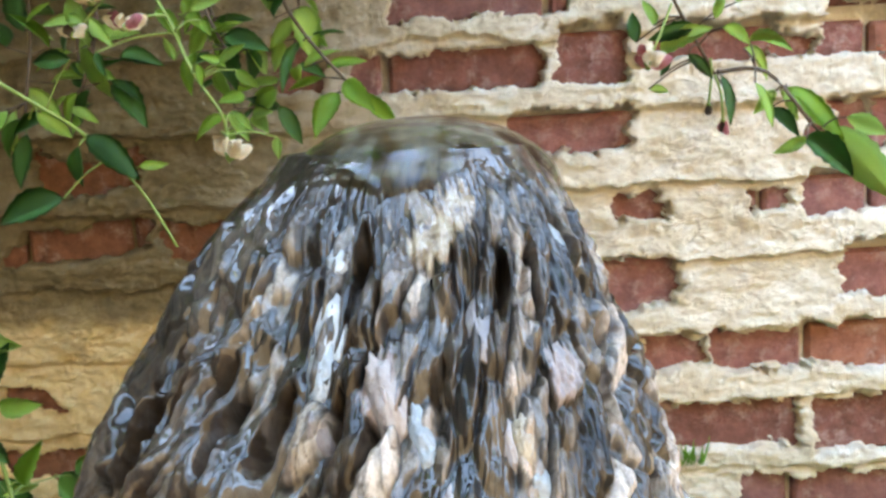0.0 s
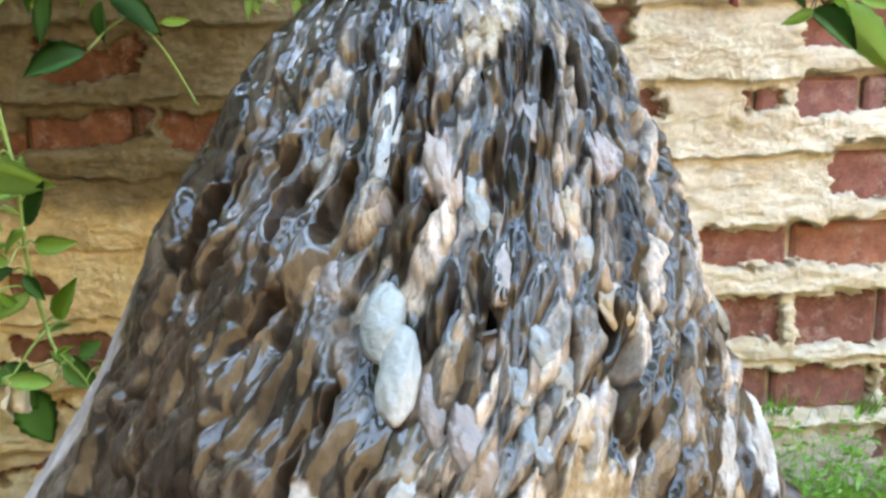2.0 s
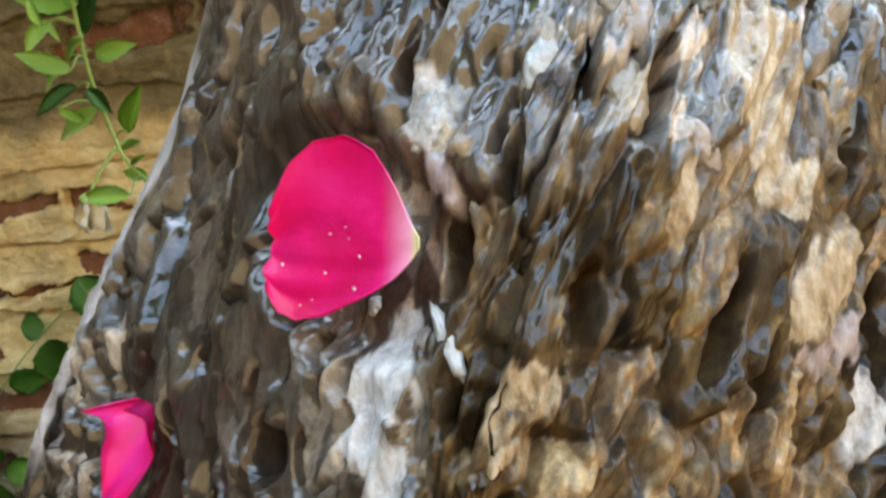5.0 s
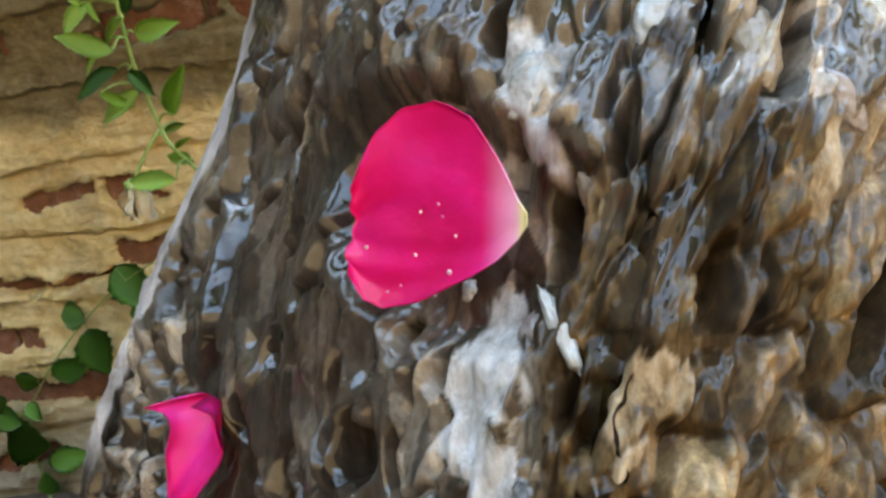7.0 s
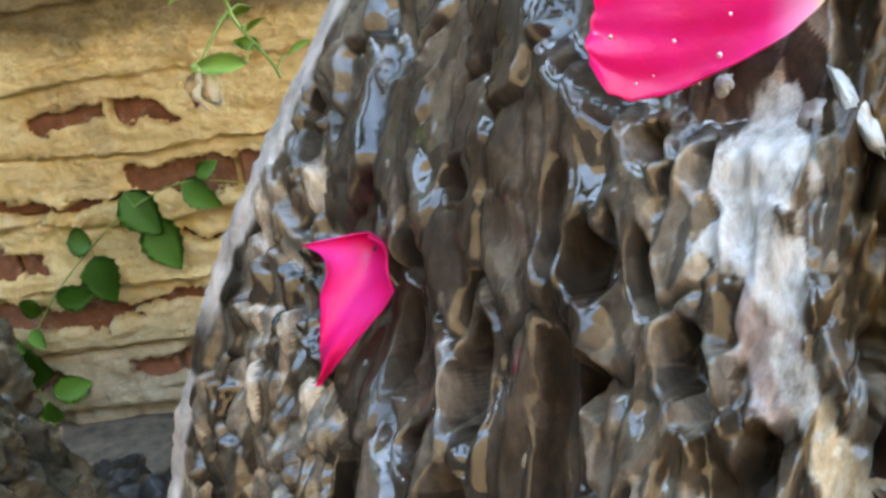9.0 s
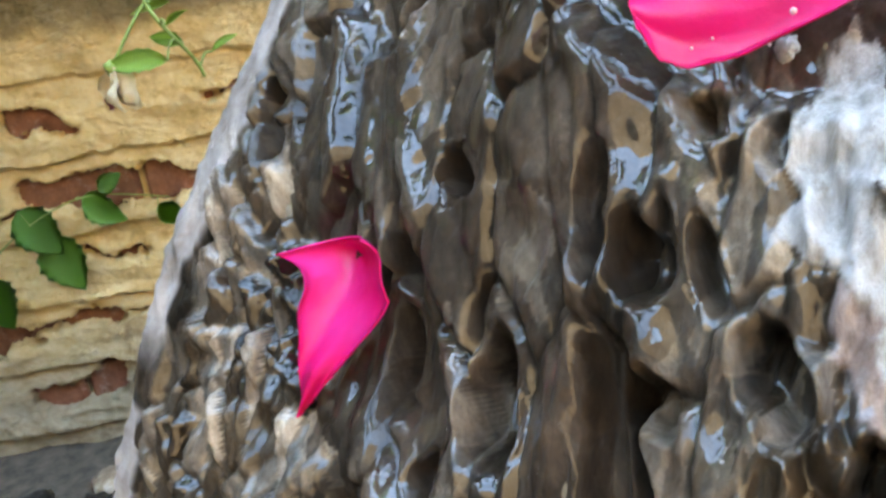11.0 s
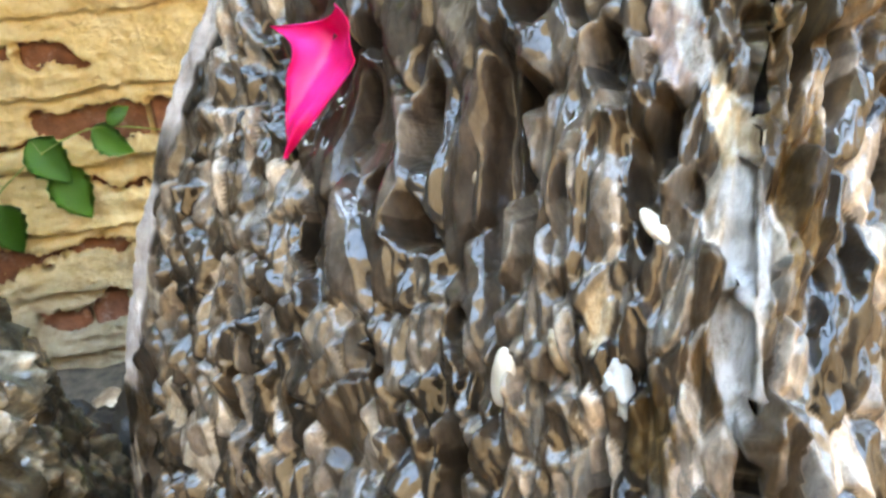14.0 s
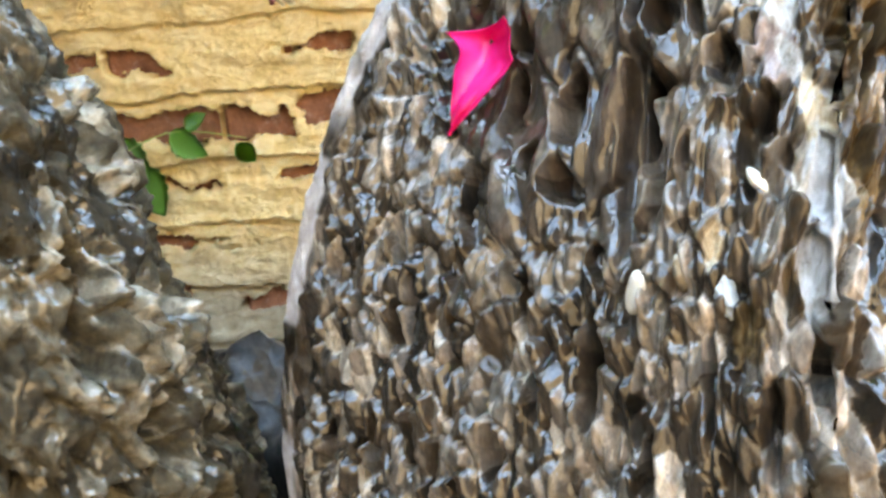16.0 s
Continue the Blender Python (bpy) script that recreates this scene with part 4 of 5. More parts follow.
def build_folded_petal():
    tl, tr = Vector((-0.1102, 0.1655, 0.5842)), Vector((-0.0945, 0.1570, 0.5878))
    right, low = Vector((-0.0948, 0.1540, 0.5775)), Vector((-0.1127, 0.1580, 0.5578))
    left = Vector((-0.1108, 0.1615, 0.5725))
    out = Vector((-0.35, -0.9, 0.25)).normalized()
    rows = []
    for s in np.linspace(0, 1, 24):
        a = tl.lerp(left, s / 0.5) if s < 0.5 else left.lerp(low, (s - 0.5) / 0.5)
        b = tr.lerp(right, s / 0.35) if s < 0.35 else right.lerp(low, (s - 0.35) / 0.65)
        row = []
        for w in np.linspace(0, 1, 18):
            trough = -0.0090 * math.sin(math.pi * w**0.8) * max(0, 1 - s / 0.75) ** 0.8 + 0.0016 * math.sin(math.pi * w) * s
            lip = 0.0050 * max(0, 1 - s / 0.12) ** 1.5 + 0.0026 * max(0, (w - 0.8) / 0.2) ** 2 * (1 - s) + 0.0005 * math.sin(9 * w + 4 * s)
            a2 = a.lerp(b, 0.16 * math.exp(-((s - 0.25) / 0.16) ** 2) + 0.03 * math.sin(14 * s))
            b2 = b + (b - a) * (0.07 * math.exp(-((s - 0.55) / 0.15) ** 2) + 0.02 * math.sin(19 * s))
            row.append(list(a2.lerp(b2, float(w)) + Vector((-0.0002, 0.0040, -0.0003)) + out * (trough + lip + 0.0052)))
        rows.append(row)
    rows = rows[::-1]
    ob = petal_sheet("rose_petal", rows, "folded crimson pink rose petal stuck upright on the wet rock")
    ob.data.attributes["tip"].data.foreach_set("value", np.zeros(len(ob.data.vertices), dtype=np.float32))


build_folded_petal()


def build_drops():
    tip, along, up, out = OPEN
    rng = random.Random(8)
    for k in range(16):
        s, w = rng.uniform(0.35, 0.92), rng.uniform(-0.33, 0.12)
        r = rng.uniform(0.00015, 0.00042)
        bm = bmesh.new()
        bmesh.ops.create_uvsphere(bm, u_segments=14, v_segments=8, radius=r)
        at = tip + along * s + up * w + out * (0.0030 * (w / 0.45) ** 2 * s + 0.0060 * (s - 0.45) ** 2 + 0.0026)
        for v in bm.verts:
            v.co = at + v.co - out * (0.55 * v.co.dot(out))
        me = bpy.data.meshes.new("water_drop")
        bm.to_mesh(me)
        bm.free()
        for p in me.polygons:
            p.use_smooth = True
        me.materials.append(DROP)
        tagged(new("water_drop", me), "tiny clear water drop on the pink petal", "water drop", "drops on the petal")


build_drops()


# ---- the pitted boulder and the dark stones beside it ----
def build_boulder():
    z = np.concatenate([np.linspace(0.04, 0.34, 40, endpoint=False), np.linspace(0.34, 0.69, 260)])
    edge = np.interp(z, (0.04, 0.3, 0.39, 0.45, 0.496, 0.53, 0.568, 0.60, 0.64, 0.69), (-0.188, -0.196, -0.200, -0.206, -0.215, -0.223, -0.233, -0.248, -0.270, -0.325))
    a = np.linspace(0, 2 * math.pi, 520, endpoint=False)
    Aa, Z = np.meshgrid(a, z, indexing="ij")
    half = np.interp(z, (0.04, 0.5, 0.62, 0.69), (0.17, 0.14, 0.10, 0.04))
    deep = np.interp(z, (0.04, 0.5, 0.62, 0.69), (0.12, 0.09, 0.065, 0.03))
    ca, sa = np.cos(Aa), np.sin(Aa)
    X = (edge - half)[None] + half[None] * np.sign(ca) * np.abs(ca) ** 0.8
    Y = 0.215 + 0.03 * (0.6 - Z) + deep[None] * np.sign(sa) * np.abs(sa) ** 0.9
    P = np.stack([X, Y, Z], -1)
    N = np.cross(np.gradient(P, axis=0), np.gradient(P, axis=1))
    N /= np.linalg.norm(N, axis=-1, keepdims=True) + 1e-12
    S = Aa * 0.11
    warp = 0.006 * fbm(S * 60, Z * 60, 4, 81, 0.6)
    one, two, who, ox, oy = cells((S + warp) / 0.026, (Z + warp) / 0.036, 83)
    tiny, t2, who2, px, py = cells((S - warp) / 0.0060, (Z + 1.5 * warp) / 0.0085, 93)
    facet = step(two - one, 0.0, 0.2) * (0.4 + who + 1.2 * (hash2(np.round(who * 991), 0 * who, 2) - 0.5) * ox + 1.2 * (hash2(np.round(who * 991), 0 * who, 7) - 0.5) * oy)
    crumb = step(t2 - tiny, 0.0, 0.25) * (0.3 + who2 + 1.2 * (hash2(np.round(who2 * 991), 0 * who2, 2) - 0.5) * px * 2)
    hole = (1 - step(one, 0.18, 0.38)) * (who > 0.5)
    nick = (1 - step(tiny, 0.2, 0.42)) * (who2 > 0.55)
    H = 0.013 * fbm(S * 22, Z * 22, 4, 85, 0.55) + 0.006 * facet + 0.0014 * crumb - 0.020 * hole - 0.005 * nick + 0.0015 * fbm(S * 190, Z * 190, 3, 95) - 0.009
    P = P + N * (H * np.minimum(1, (0.70 - Z) / 0.03))[..., None]
    verts = P.transpose(1, 0, 2).reshape(-1, 3)
    cols, rows = 520, len(z)
    faces = grid_faces(rows, cols, True)
    last = (rows - 1) * cols
    verts = np.concatenate([verts, [verts[last:].mean(0)]])
    faces += [[last + k, last + (k + 1) % cols, len(verts) - 1] for k in range(cols)]
    tone = np.clip(0.55 * who + 0.45 * who2, 0, 1)
    ob = sheet("boulder", verts.tolist(), faces, PITTED, values={"cell": np.concatenate([tone.T.reshape(-1), [0.4]])})
    tagged(ob, "rough pitted cream and brown limestone boulder, wet in places", "rock")


build_boulder()


def loose_stone(centre, size, seed, material, label, rough=0.14):
    bm = bmesh.new()
    if material is SLATE:
        shard(bm, (0, 0, 0), size, seed, Matrix.Rotation(seed * 1.3, 3, "Z"), 5)
        for v in bm.verts:
            v.co += v.co.normalized() * (0.010 * noise.fractal(v.co * 30, 0.9, 2.1, 6))
    else:
        lump(bm, (0, 0, 0), size, seed, Matrix.Rotation(seed * 1.3, 3, "Z"), 4, rough, 1.3)
    me = bpy.data.meshes.new("stone")
    bm.to_mesh(me)
    bm.free()
    for p in me.polygons:
        p.use_smooth = True
    me.materials.append(material)
    ob = new("stone", me)
    low = min(v.co.z for v in me.vertices)
    ob.location = (centre[0], centre[1], float(ground_z(centre[0], centre[1])) - low - 0.012)
    tagged(ob, label, "stone", "stones at the foot of the wall")


for k, (x, y, a, b, c) in enumerate([
        (-0.25, 0.43, 0.15, 0.15, 0.26), (-0.205, 0.53, 0.13, 0.12, 0.20), (-0.33, 0.46, 0.17, 0.15, 0.27), (-0.43, 0.54, 0.14, 0.13, 0.15), (-0.30, 0.60, 0.12, 0.11, 0.10),
        (-0.55, 0.56, 0.16, 0.13, 0.14), (-0.39, 0.66, 0.11, 0.10, 0.07), (-0.48, 0.68, 0.09, 0.08, 0.07), (0.02, 0.56, 0.18, 0.14, 0.16), (-0.60, 0.42, 0.2, 0.16, 0.2), (-0.20, 0.66, 0.10, 0.09, 0.08)]):
    loose_stone((x, y), (a, b, c), k + 2, SLATE, "dark blue-grey wet stone on damp soil", 0.16)
for k, (x, y, a) in enumerate([(-0.30, 0.72, 0.05), (-0.42, 0.76, 0.045), (-0.53, 0.74, 0.04), (-0.24, 0.74, 0.045), (-0.36, 0.79, 0.03), (-0.47, 0.68, 0.035)]):
    loose_stone((x, y), (a, a * 0.8, a * 0.6), k + 20, (CREAM, TAN, PINK)[k % 3], "small pale pebble among the dark stones")


# ---- leaves, stems and faded roses ----
def leaf_mesh(name, wide, fold, droop, seed, material):
    """A leaf one unit long from its stalk at the origin along x, facing z."""
    bm = bmesh.new()
    rng = random.Random(seed)
    n, rows = 13, []
    for k in range(n):
        s = k / (n - 1)
        w = wide * 0.5 * math.sin(math.pi * s**0.78) ** 0.85 if 0 < s < 1 else 0.008
        row = []
        for q in (-1, -0.55, 0, 0.55, 1):
            tooth = 1 + (0.07 * (1 if k % 2 else -1) if abs(q) == 1 and 1 < k < n - 2 else 0)
            z = fold * abs(q) * w * 1.6 - droop * s * s + 0.012 * math.sin(6 * s + q * 2 + seed)
            row.append(bm.verts.new((s, q * w * tooth + 0.02 * math.sin(4 * s + seed), z + rng.uniform(-0.004, 0.004))))
        rows.append(row)
    for a, b in zip(rows, rows[1:]):
        for q in range(4):
            bm.faces.new((a[q], b[q], b[q + 1], a[q + 1]))
    bmesh.ops.solidify(bm, geom=bm.faces[:], thickness=0.012)
    me = bpy.data.meshes.new(name)
    bm.to_mesh(me)
    bm.free()
    for p in me.polygons:
        p.use_smooth = True
    me.materials.append(material)
    return me


LEAVES = {m.name: [leaf_mesh("leaf", 0.36 + 0.05 * k, 0.25 + 0.1 * k, 0.06 + 0.07 * k, 3 * k + 1, m) for k in range(3)] for m in (YOUNG, OLDER)}
LEAVES[IVYLEAF.name] = [leaf_mesh("leaf", 0.78 + 0.06 * k, 0.15, 0.10, 5 * k + 2, IVYLEAF) for k in range(2)]


def put_leaf(parent, base, tip, material, rng, face=(0, -1, 0.5), scale=1.0):
    base, tip = Vector(base), Vector(tip)
    along = tip - base
    length = along.length * scale * 1.12
    x = along.normalized()
    f3 = Vector(face) + Vector([rng.uniform(-0.55, 0.55) for _ in range(3)])
    z = (f3 - x * f3.dot(x)).normalized()
    y = z.cross(x)
    ob = new("leaf", rng.choice(LEAVES[material.name]))
    ob.parent = parent
    m = Matrix((x, y, z)).transposed().to_4x4()
    ob.matrix_basis = Matrix.Translation(base) @ m @ Matrix.Diagonal((length, length * rng.uniform(0.85, 1.15), length, 1))
    return ob


def tube(bm, points, r0, r1, sides=7):
    """A tapering stem through the places."""
    pts = [Vector(p) for p in points]
    fine = []
    for k in range(len(pts) - 1):
        p0, p1, p2, p3 = pts[max(k - 1, 0)], pts[k], pts[k + 1], pts[min(k + 2, len(pts) - 1)]
        for q in range(5):
            t = q / 5
            fine.append(0.5 * (2 * p1 + (p2 - p0) * t + (2 * p0 - 5 * p1 + 4 * p2 - p3) * t * t + (3 * p1 - p0 - 3 * p2 + p3) * t**3))
    fine.append(pts[-1])
    rings = []
    for k, p in enumerate(fine):
        way = (fine[min(k + 1, len(fine) - 1)] - fine[max(k - 1, 0)]).normalized()
        a = way.orthogonal().normalized()
        b = way.cross(a)
        r = r0 + (r1 - r0) * k / (len(fine) - 1)
        rings.append([bm.verts.new(p + (a * math.cos(2 * math.pi * i / sides) + b * math.sin(2 * math.pi * i / sides)) * r) for i in range(sides)])
    for a, b in zip(rings, rings[1:]):
        for i in range(sides):
            bm.faces.new((a[i], a[(i + 1) % sides], b[(i + 1) % sides], b[i]))
    bm.faces.new(rings[-1])
    bm.faces.new(rings[0][::-1])
    return fine


def spray(name, depth, root, stems, leaves, older, label, seed, stem_mat=STEM, thick=0.0011, face=(0, -1, 0.5), spread=0.03, leaf_mats=(YOUNG, OLDER), category="rose branch"):
    """A branch: stems as (x, z) places, leaves as stalk and tip."""
    rng = random.Random(seed)
    base = new(name)
    tagged(base, label, category)
    bm, way = bmesh.new(), []
    for line in stems:
        way += tube(bm, ([root] if root and line is stems[0] else []) + [(x, depth + rng.uniform(-0.006, 0.006), z) for x, z in line], thick, thick * 0.55)
    for k, (x0, z0, x1, z1) in enumerate(leaves):
        y = depth + rng.uniform(-spread, spread) * 0.5
        a = Vector((x0, y, z0))
        b = Vector((x1, y + rng.uniform(-0.5, 0.3) * math.hypot(x1 - x0, z1 - z0), z1))
        near = min(way, key=lambda p: (p - a).length)
        if (near - a).length > 0.001:
            tube(bm, [near, near.lerp(a, 0.5) + Vector((0, 0, 0.002)), a], thick * 0.5, thick * 0.35, 5)
        put_leaf(base, a, b, leaf_mats[1] if k in older else leaf_mats[0], rng, face)
    part("stem", bm, stem_mat, base)
    return base


def faded_rose(name, at, size, count, mats, label, hang=True, stalk=None):
    """A withered bloom: a calyx and shrivelled petals."""
    rng = random.Random(int(abs(at[0]) * 9000 + at[2] * 777))
    base = new(name)
    tagged(base, label, "flower", "faded roses")
    at = Vector(at)
    bm = bmesh.new()
    lump(bm, at, (size * 0.35, size * 0.35, size * 0.4), 3, None, 2)
    if stalk:
        tube(bm, [stalk, Vector(stalk).lerp(at, 0.5) + Vector((0.001, 0, 0.002)), at], 0.0007, 0.0006, 5)
    part("calyx", bm, STEM, base)
    for k in range(count):
        ang = 2 * math.pi * k / count + rng.uniform(-0.3, 0.3)
        lean = rng.uniform(0.15, 0.5) if hang else rng.uniform(0.5, 1.3)
        dirn = Vector((math.sin(ang) * math.sin(lean), math.cos(ang) * math.sin(lean), -math.cos(lean) if hang else math.cos(lean) * 0.6)).normalized()
        side = dirn.cross(Vector((math.cos(ang), -math.sin(ang), 0.2))).normalized()
        out = side.cross(dirn)
        bm, rows = bmesh.new(), []
        length = size * rng.uniform(0.75, 1.05)
        for i in range(7):
            s = i / 6
            w = length * 0.33 * math.sin(math.pi * (0.12 + 0.80 * s)) * rng.uniform(0.85, 1.15)
            rows.append([bm.verts.new(at + dirn * length * s + side * w * q + out * (length * (0.22 * (1 - q * q) * math.sin(3 * s) + 0.10 * math.sin(7 * s + k) + 0.06 * rng.uniform(-1, 1)))) for q in (-1, -0.4, 0.4, 1)])
        for a, b in zip(rows, rows[1:]):
            for q in range(3):
                bm.faces.new((a[q], b[q], b[q + 1], a[q + 1]))
        bmesh.ops.solidify(bm, geom=bm.faces[:], thickness=0.0003)
        part("petal", bm, mats[k % len(mats)], base)
    return base


LOW = [
    (-0.184, 0.666, -0.195, 0.657), (-0.186, 0.665, -0.188, 0.675), (-0.181, 0.666, -0.179, 0.659), (-0.170, 0.659, -0.160, 0.676), (-0.167, 0.658, -0.179, 0.650),
    (-0.167, 0.652, -0.150, 0.653), (-0.185, 0.649, -0.198, 0.641), (-0.180, 0.640, -0.197, 0.633), (-0.185, 0.633, -0.175, 0.626), (-0.173, 0.639, -0.166, 0.630),
    (-0.160, 0.620, -0.153, 0.636), (-0.162, 0.614, -0.174, 0.612), (-0.160, 0.608, -0.153, 0.612), (-0.162, 0.597, -0.181, 0.599), (-0.159, 0.600, -0.169, 0.604),
    (-0.151, 0.595, -0.142, 0.600), (-0.182, 0.685, -0.158, 0.677), (-0.184, 0.698, -0.178, 0.694), (-0.172, 0.668, -0.178, 0.684), (-0.172, 0.690, -0.188, 0.702),
    (-0.171, 0.648, -0.187, 0.655), (-0.175, 0.672, -0.198, 0.676), (-0.171, 0.632, -0.186, 0.622)]
spray("rose_branch", 0.34, (-0.30, 0.848, 1.02), [[(-0.195, 0.86), (-0.180, 0.76), (-0.175, 0.698), (-0.170, 0.675), (-0.171, 0.645), (-0.168, 0.618), (-0.163, 0.608), (-0.156, 0.595), (-0.154, 0.588)]],
      LOW, (3, 7, 9), "hanging young rose shoot with fresh green leaves beside the rock", 11)
faded_rose("faded_rose", (-0.181, 0.330, 0.597), 0.015, 6, (WITHERED, WITHERED, WITHERED, WITHERED, WITHERED, FADED), "small hanging withered cream and pink rose", True, (-0.168, 0.34, 0.615))
UP = [
    (-0.098, 0.805, -0.084, 0.810), (-0.098, 0.803, -0.093, 0.796), (-0.118, 0.808, -0.107, 0.797), (-0.087, 0.782, -0.076, 0.789), (-0.087, 0.781, -0.096, 0.786),
    (-0.096, 0.782, -0.095, 0.773), (-0.085, 0.780, -0.076, 0.772), (-0.090, 0.759, -0.106, 0.751), (-0.088, 0.753, -0.089, 0.739), (-0.087, 0.760, -0.078, 0.753),
    (-0.153, 0.753, -0.130, 0.736), (-0.154, 0.749, -0.158, 0.731), (-0.129, 0.738, -0.117, 0.739), (-0.163, 0.726, -0.190, 0.719), (-0.067, 0.748, -0.067, 0.739),
    (-0.157, 0.788, -0.174, 0.788), (-0.110, 0.785, -0.114, 0.795), (-0.140, 0.789, -0.135, 0.780), (-0.189, 0.756, -0.194, 0.732), (-0.177, 0.765, -0.165, 0.754)]
spray("rose_branch", 0.42, (-0.20, 0.848, 1.06), [[(-0.15, 0.90), (-0.119, 0.82), (-0.111, 0.802), (-0.101, 0.779), (-0.090, 0.761), (-0.089, 0.750)], [(-0.25, 0.82), (-0.191, 0.778), (-0.165, 0.761), (-0.153, 0.751), (-0.132, 0.727), (-0.118, 0.699)]],
      UP, (10, 11, 13, 15, 17, 18), "arching rose branch with bright and dark green leaves", 12)
def build_thicket():
    """The leafy growth behind the arching branch."""
    rng = random.Random(41)
    base = new("rose_branch")
    tagged(base, "shaded tangle of rose twigs with dark green leaves", "rose branch")
    bm = bmesh.new()
    for k in range(10):
        x, y = -0.31 + 0.027 * k, rng.uniform(0.45, 0.62)
        way = tube(bm, [(x - 0.03, 0.85, 1.04), (x, y, 0.90), (x + rng.uniform(-0.01, 0.03), y - 0.01, 0.82), (x + rng.uniform(-0.01, 0.05), y - 0.02, rng.uniform(0.745, 0.79))], 0.0016, 0.0007)
        for p in way[3:]:
            for q in range(2):
                a = p + Vector((rng.uniform(-0.012, 0.012), rng.uniform(-0.012, 0.012), rng.uniform(-0.004, 0.004)))
                tube(bm, [p, a], 0.0005, 0.0004, 4)
                b = a + Vector((rng.uniform(-1, 1), rng.uniform(-0.6, 0.4), rng.uniform(-1, 0.5))).normalized() * rng.uniform(0.014, 0.025)
                put_leaf(base, a, b, rng.choice((YOUNG, OLDER)), rng, (0, -0.8, 0.8))
    part("stem", bm, TWIG, base)


build_thicket()
faded_rose("faded_rose", (-0.128, 0.41, 0.800), 0.011, 7, (FADED, WITHERED), "faded crimson and cream rose on a leafy branch", False, (-0.112, 0.42, 0.805))
faded_rose("faded_rose", (-0.141, 0.41, 0.812), 0.012, 7, (WITHERED,), "withered cream rose on a leafy branch", False, (-0.119, 0.42, 0.820))
faded_rose("faded_rose", (-0.153, 0.415, 0.798), 0.009, 6, (WITHERED, TWIG), "shrivelled brown rose on a leafy branch", False, (-0.125, 0.42, 0.825))
faded_rose("faded_rose", (-0.066, 0.33, 0.744), 0.011, 6, (WITHERED,), "withered cream rose resting against the rock top", False, (-0.089, 0.41, 0.752))
RIGHT = [
    (0.116, 0.777, 0.134, 0.789), (0.107, 0.784, 0.106, 0.798), (0.114, 0.791, 0.111, 0.803), (0.158, 0.781, 0.181, 0.780), (0.158, 0.778, 0.172, 0.766), (0.131, 0.789, 0.112, 0.785),
    (0.128, 0.776, 0.139, 0.766), (0.118, 0.767, 0.123, 0.773), (0.111, 0.761, 0.121, 0.760), (0.141, 0.765, 0.145, 0.745), (0.143, 0.764, 0.152, 0.755), (0.142, 0.787, 0.155, 0.781),
    (0.157, 0.761, 0.163, 0.743), (0.172, 0.757, 0.162, 0.748), (0.167, 0.748, 0.179, 0.738), (0.180, 0.734, 0.166, 0.729), (0.173, 0.757, 0.181, 0.744), (0.178, 0.758, 0.199, 0.736),
    (0.199, 0.739, 0.222, 0.706), (0.181, 0.734, 0.204, 0.719), (0.200, 0.743, 0.217, 0.735), (0.148, 0.798, 0.153, 0.805), (0.137, 0.791, 0.140, 0.802)]
spray("rose_branch", 0.44, (0.06, 0.848, 1.05), [[(0.10, 0.86), (0.119, 0.81), (0.137, 0.775), (0.144, 0.764), (0.150, 0.753)], [(0.141, 0.767), (0.164, 0.766), (0.186, 0.741), (0.205, 0.723), (0.233, 0.703)]],
      RIGHT, (1, 5, 6, 7, 9, 10, 14, 19), "drooping rose branch with serrated green leaves before the wall", 13, TWIG)
faded_rose("faded_rose", (0.107, 0.43, 0.772), 0.013, 8, (WITHERED, WITHERED, FADED), "papery withered cream rose on a twig", False, (0.121, 0.44, 0.800))
faded_rose("faded_rose", (0.145, 0.44, 0.744), 0.007, 4, (TWIG, FADED), "dried brown rose head on a thin stalk", True, (0.141, 0.44, 0.766))
faded_rose("faded_rose", (0.138, 0.44, 0.752), 0.006, 4, (TWIG,), "dried brown rose head on a thin stalk", True, (0.139, 0.44, 0.774))
CREEPER = [
    (-0.450, 0.419, -0.419, 0.381), (-0.432, 0.389, -0.409, 0.342), (-0.388, 0.422, -0.355, 0.400), (-0.493, 0.375, -0.524, 0.373), (-0.498, 0.357, -0.483, 0.316), (-0.570, 0.304, -0.592, 0.314),
    (-0.549, 0.312, -0.512, 0.320), (-0.590, 0.283, -0.576, 0.267), (-0.631, 0.275, -0.603, 0.264), (-0.628, 0.246, -0.578, 0.240), (-0.589, 0.205, -0.553, 0.208), (-0.594, 0.169, -0.592, 0.198),
    (-0.623, 0.287, -0.604, 0.298), (-0.320, 0.406, -0.305, 0.385), (-0.37, 0.425, -0.35, 0.44)]
spray("creeper", 0.822, None, [[(-0.60, 0.15), (-0.60, 0.25), (-0.56, 0.31), (-0.50, 0.365), (-0.44, 0.405), (-0.38, 0.424), (-0.31, 0.41)]],
      CREEPER, (), "small-leaved green creeper clinging to the mortar", 14, STEM, 0.0010, (0, -1, 0.25), 0.01, (IVYLEAF, IVYLEAF), "creeper")


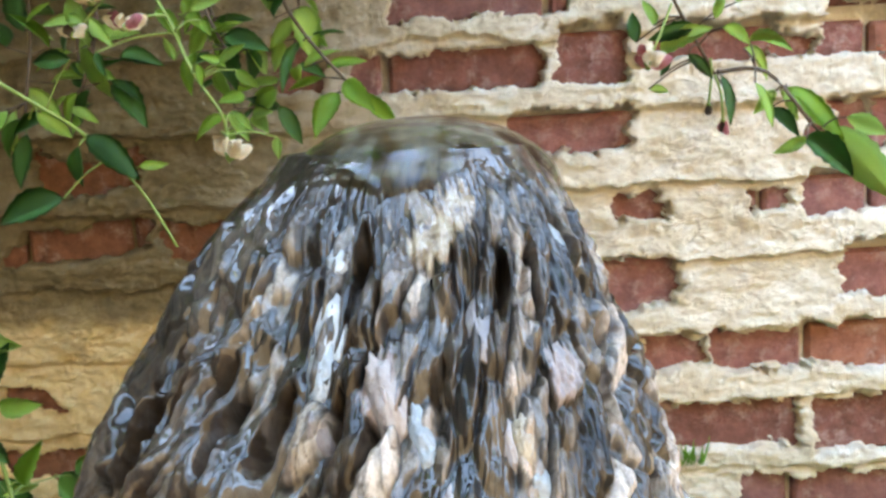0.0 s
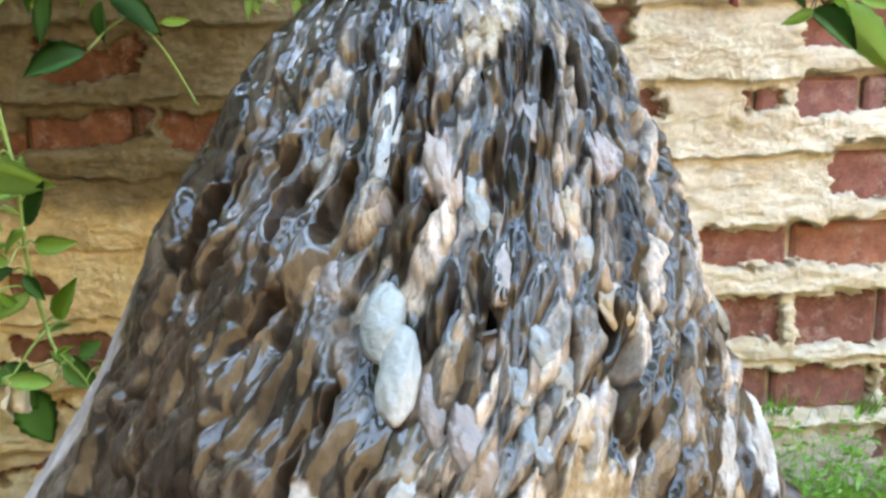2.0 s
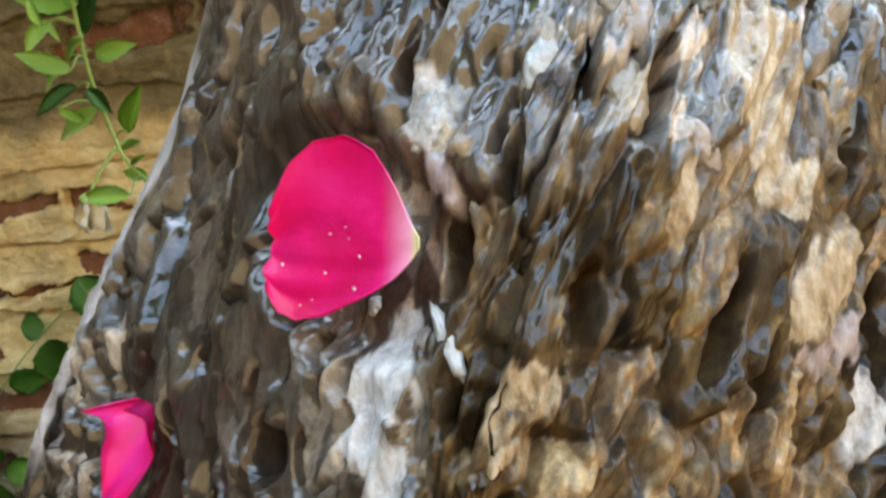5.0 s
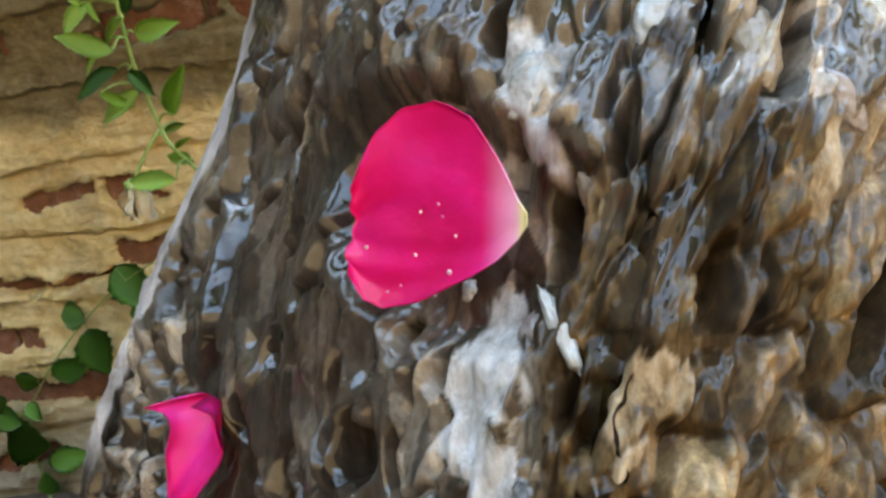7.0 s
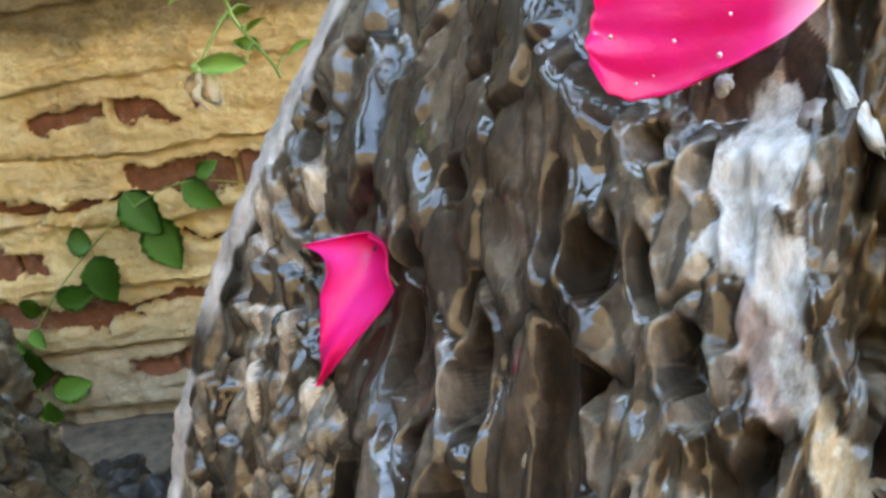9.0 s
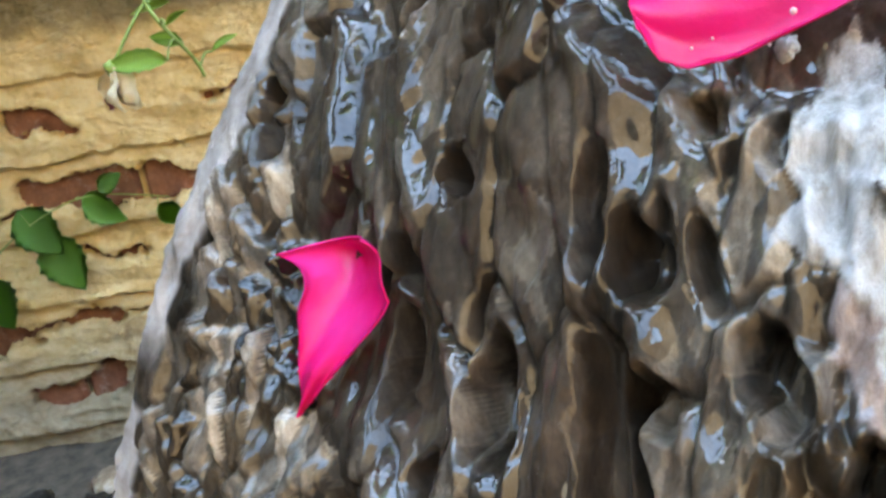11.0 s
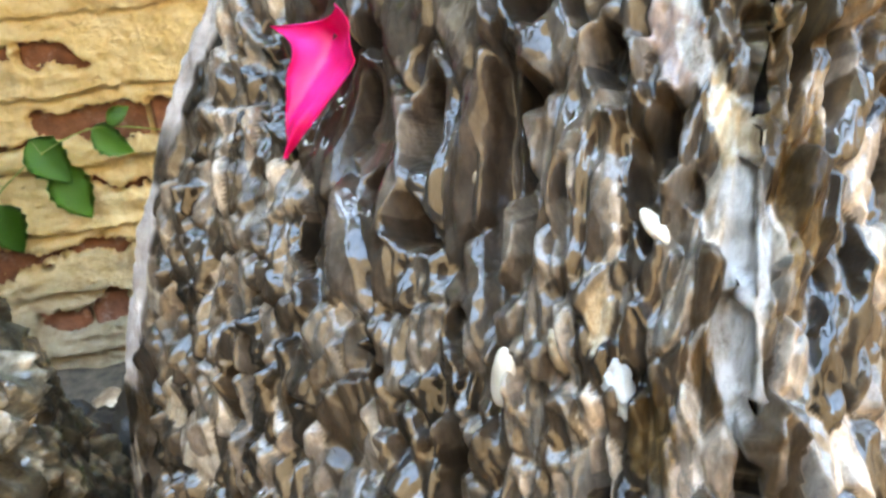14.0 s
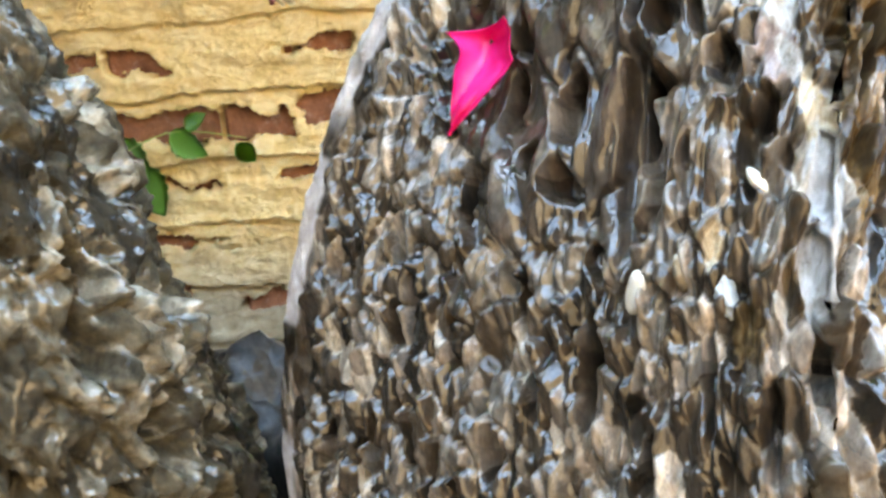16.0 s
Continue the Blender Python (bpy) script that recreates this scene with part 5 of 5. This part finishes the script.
# ---- the climbing rose that hangs over the wall, unseen, added to shade its west ----
def build_climber(first, seed):
    rng = random.Random(seed)
    base = new("climbing_rose")
    tagged(base, "unseen dense green climbing rose over the old wall, added for shade", "rose bush")
    bm = bmesh.new()
    for k in range(6):
        x = first + 0.085 * k
        line = [Vector((x, 0.848, 1.60)), Vector((x + 0.03, 0.66, 1.45 + 0.03 * (k % 3))), Vector((x + 0.07, 0.55, 1.25)), Vector((x + 0.09, 0.48 + 0.02 * (k % 4), 1.02 - 0.02 * (k % 3)))]
        way = tube(bm, line, 0.004, 0.0012)
        for p in way:
            for q in range(9):
                a = p + Vector([rng.uniform(-0.055, 0.055) for _ in range(3)])
                b = a + Vector((rng.uniform(-1, 1), rng.uniform(-1, 0.3), rng.uniform(-1, 0.4))).normalized() * rng.uniform(0.045, 0.07)
                put_leaf(base, a, b, rng.choice((YOUNG, OLDER, OLDER)), rng, (0, -0.6, 1.0))
    part("stem", bm, TWIG, base)


build_climber(-0.72, 21)
build_climber(-0.28, 22)
build_climber(-0.52, 23)


def build_arch():
    """Shoots of the climbing rose that reach out over the rock."""
    rng = random.Random(51)
    base = new("climbing_rose")
    tagged(base, "leafy shoots of the climbing rose arching over the rock", "rose bush")
    bm = bmesh.new()
    for k in range(4):
        x = -0.33 + 0.21 * k + rng.uniform(-0.02, 0.02)
        sag = rng.uniform(-0.03, 0.03)
        way = tube(bm, [(x, 0.848, 1.56), (x + 0.01, 0.64, 1.34 + sag), (x - 0.02, 0.42, 1.16 + sag), (x + 0.02, 0.18, 1.08 + sag), (x, rng.uniform(-0.12, 0.02), 1.04 + sag)], 0.004, 0.0012)
        for p in way[4:]:
            for q in range(9):
                a = p + Vector((rng.uniform(-0.05, 0.05), rng.uniform(-0.045, 0.045), rng.uniform(-0.02, 0.03)))
                b = a + Vector((rng.uniform(-1, 1), rng.uniform(-1, 1), rng.uniform(-0.6, 0.3))).normalized() * rng.uniform(0.045, 0.07)
                tube(bm, [p, p.lerp(a, 0.5) + Vector((0, 0, 0.004)), a], 0.0008, 0.0006, 4)
                put_leaf(base, a, b, OLDER, rng, (0, -0.2, 1.0))
    part("stem", bm, TWIG, base)


build_arch()


# ---- feathery green growth at the foot of the wall ----
def build_growth():
    rng = random.Random(31)
    verts, faces = [], []

    def flat(p, along, side, w):
        k = len(verts)
        verts.extend([p, p + along * 0.5 + side * w, p + along, p + along * 0.5 - side * w])
        faces.append([k, k + 1, k + 2, k + 3])

    for _ in range(1300):
        x, y = rng.uniform(0.16, 0.85), rng.uniform(0.50, 0.80)
        h = (0.30 - 0.55 * max(0, 0.26 - x)) * rng.uniform(0.55, 1.05) * (1.0 - 0.35 * (y > 0.7))
        z = float(ground_z(x, y)) - 0.01
        lean = Vector((rng.uniform(-0.3, 0.3), rng.uniform(-0.35, 0.15), 0))
        n = 16
        for k in range(n):
            s = k / n
            p = Vector((x, y, z)) + Vector((lean.x * h * s * s, lean.y * h * s * s, h * s))
            up = Vector((lean.x * 2 * s, lean.y * 2 * s, 1)).normalized() * h / n * 1.15
            flat(p, up, Vector((1, 0.3, 0)), 0.0005)
            if s > 0.25:
                for q in (-1, 1):
                    a = rng.uniform(0, 6.3)
                    way = Vector((math.cos(a), math.sin(a), rng.uniform(0.1, 0.9))).normalized() * rng.uniform(0.006, 0.013)
                    flat(p, way, way.cross(Vector((rng.uniform(-1, 1), rng.uniform(-1, 1), 1))).normalized(), 0.0021)
    for _ in range(60):
        x = rng.choice((0.228, 0.24, 0.33, 0.345, 0.44))
        p = Vector((x + rng.uniform(-0.012, 0.012), 0.835, 0.395 if x < 0.3 else 0.325))
        way = Vector((rng.uniform(-0.4, 0.4), rng.uniform(-0.5, 0), 1)).normalized() * rng.uniform(0.012, 0.035)
        flat(p, way, Vector((1, 0, 0)), 0.0012)
    ob = sheet("feathery_growth", [list(v) for v in verts], faces, GRASS, smooth=False)
    tagged(ob, "soft feathery green weeds and grass at the wall foot", "weeds", kind="stuff")


build_growth()
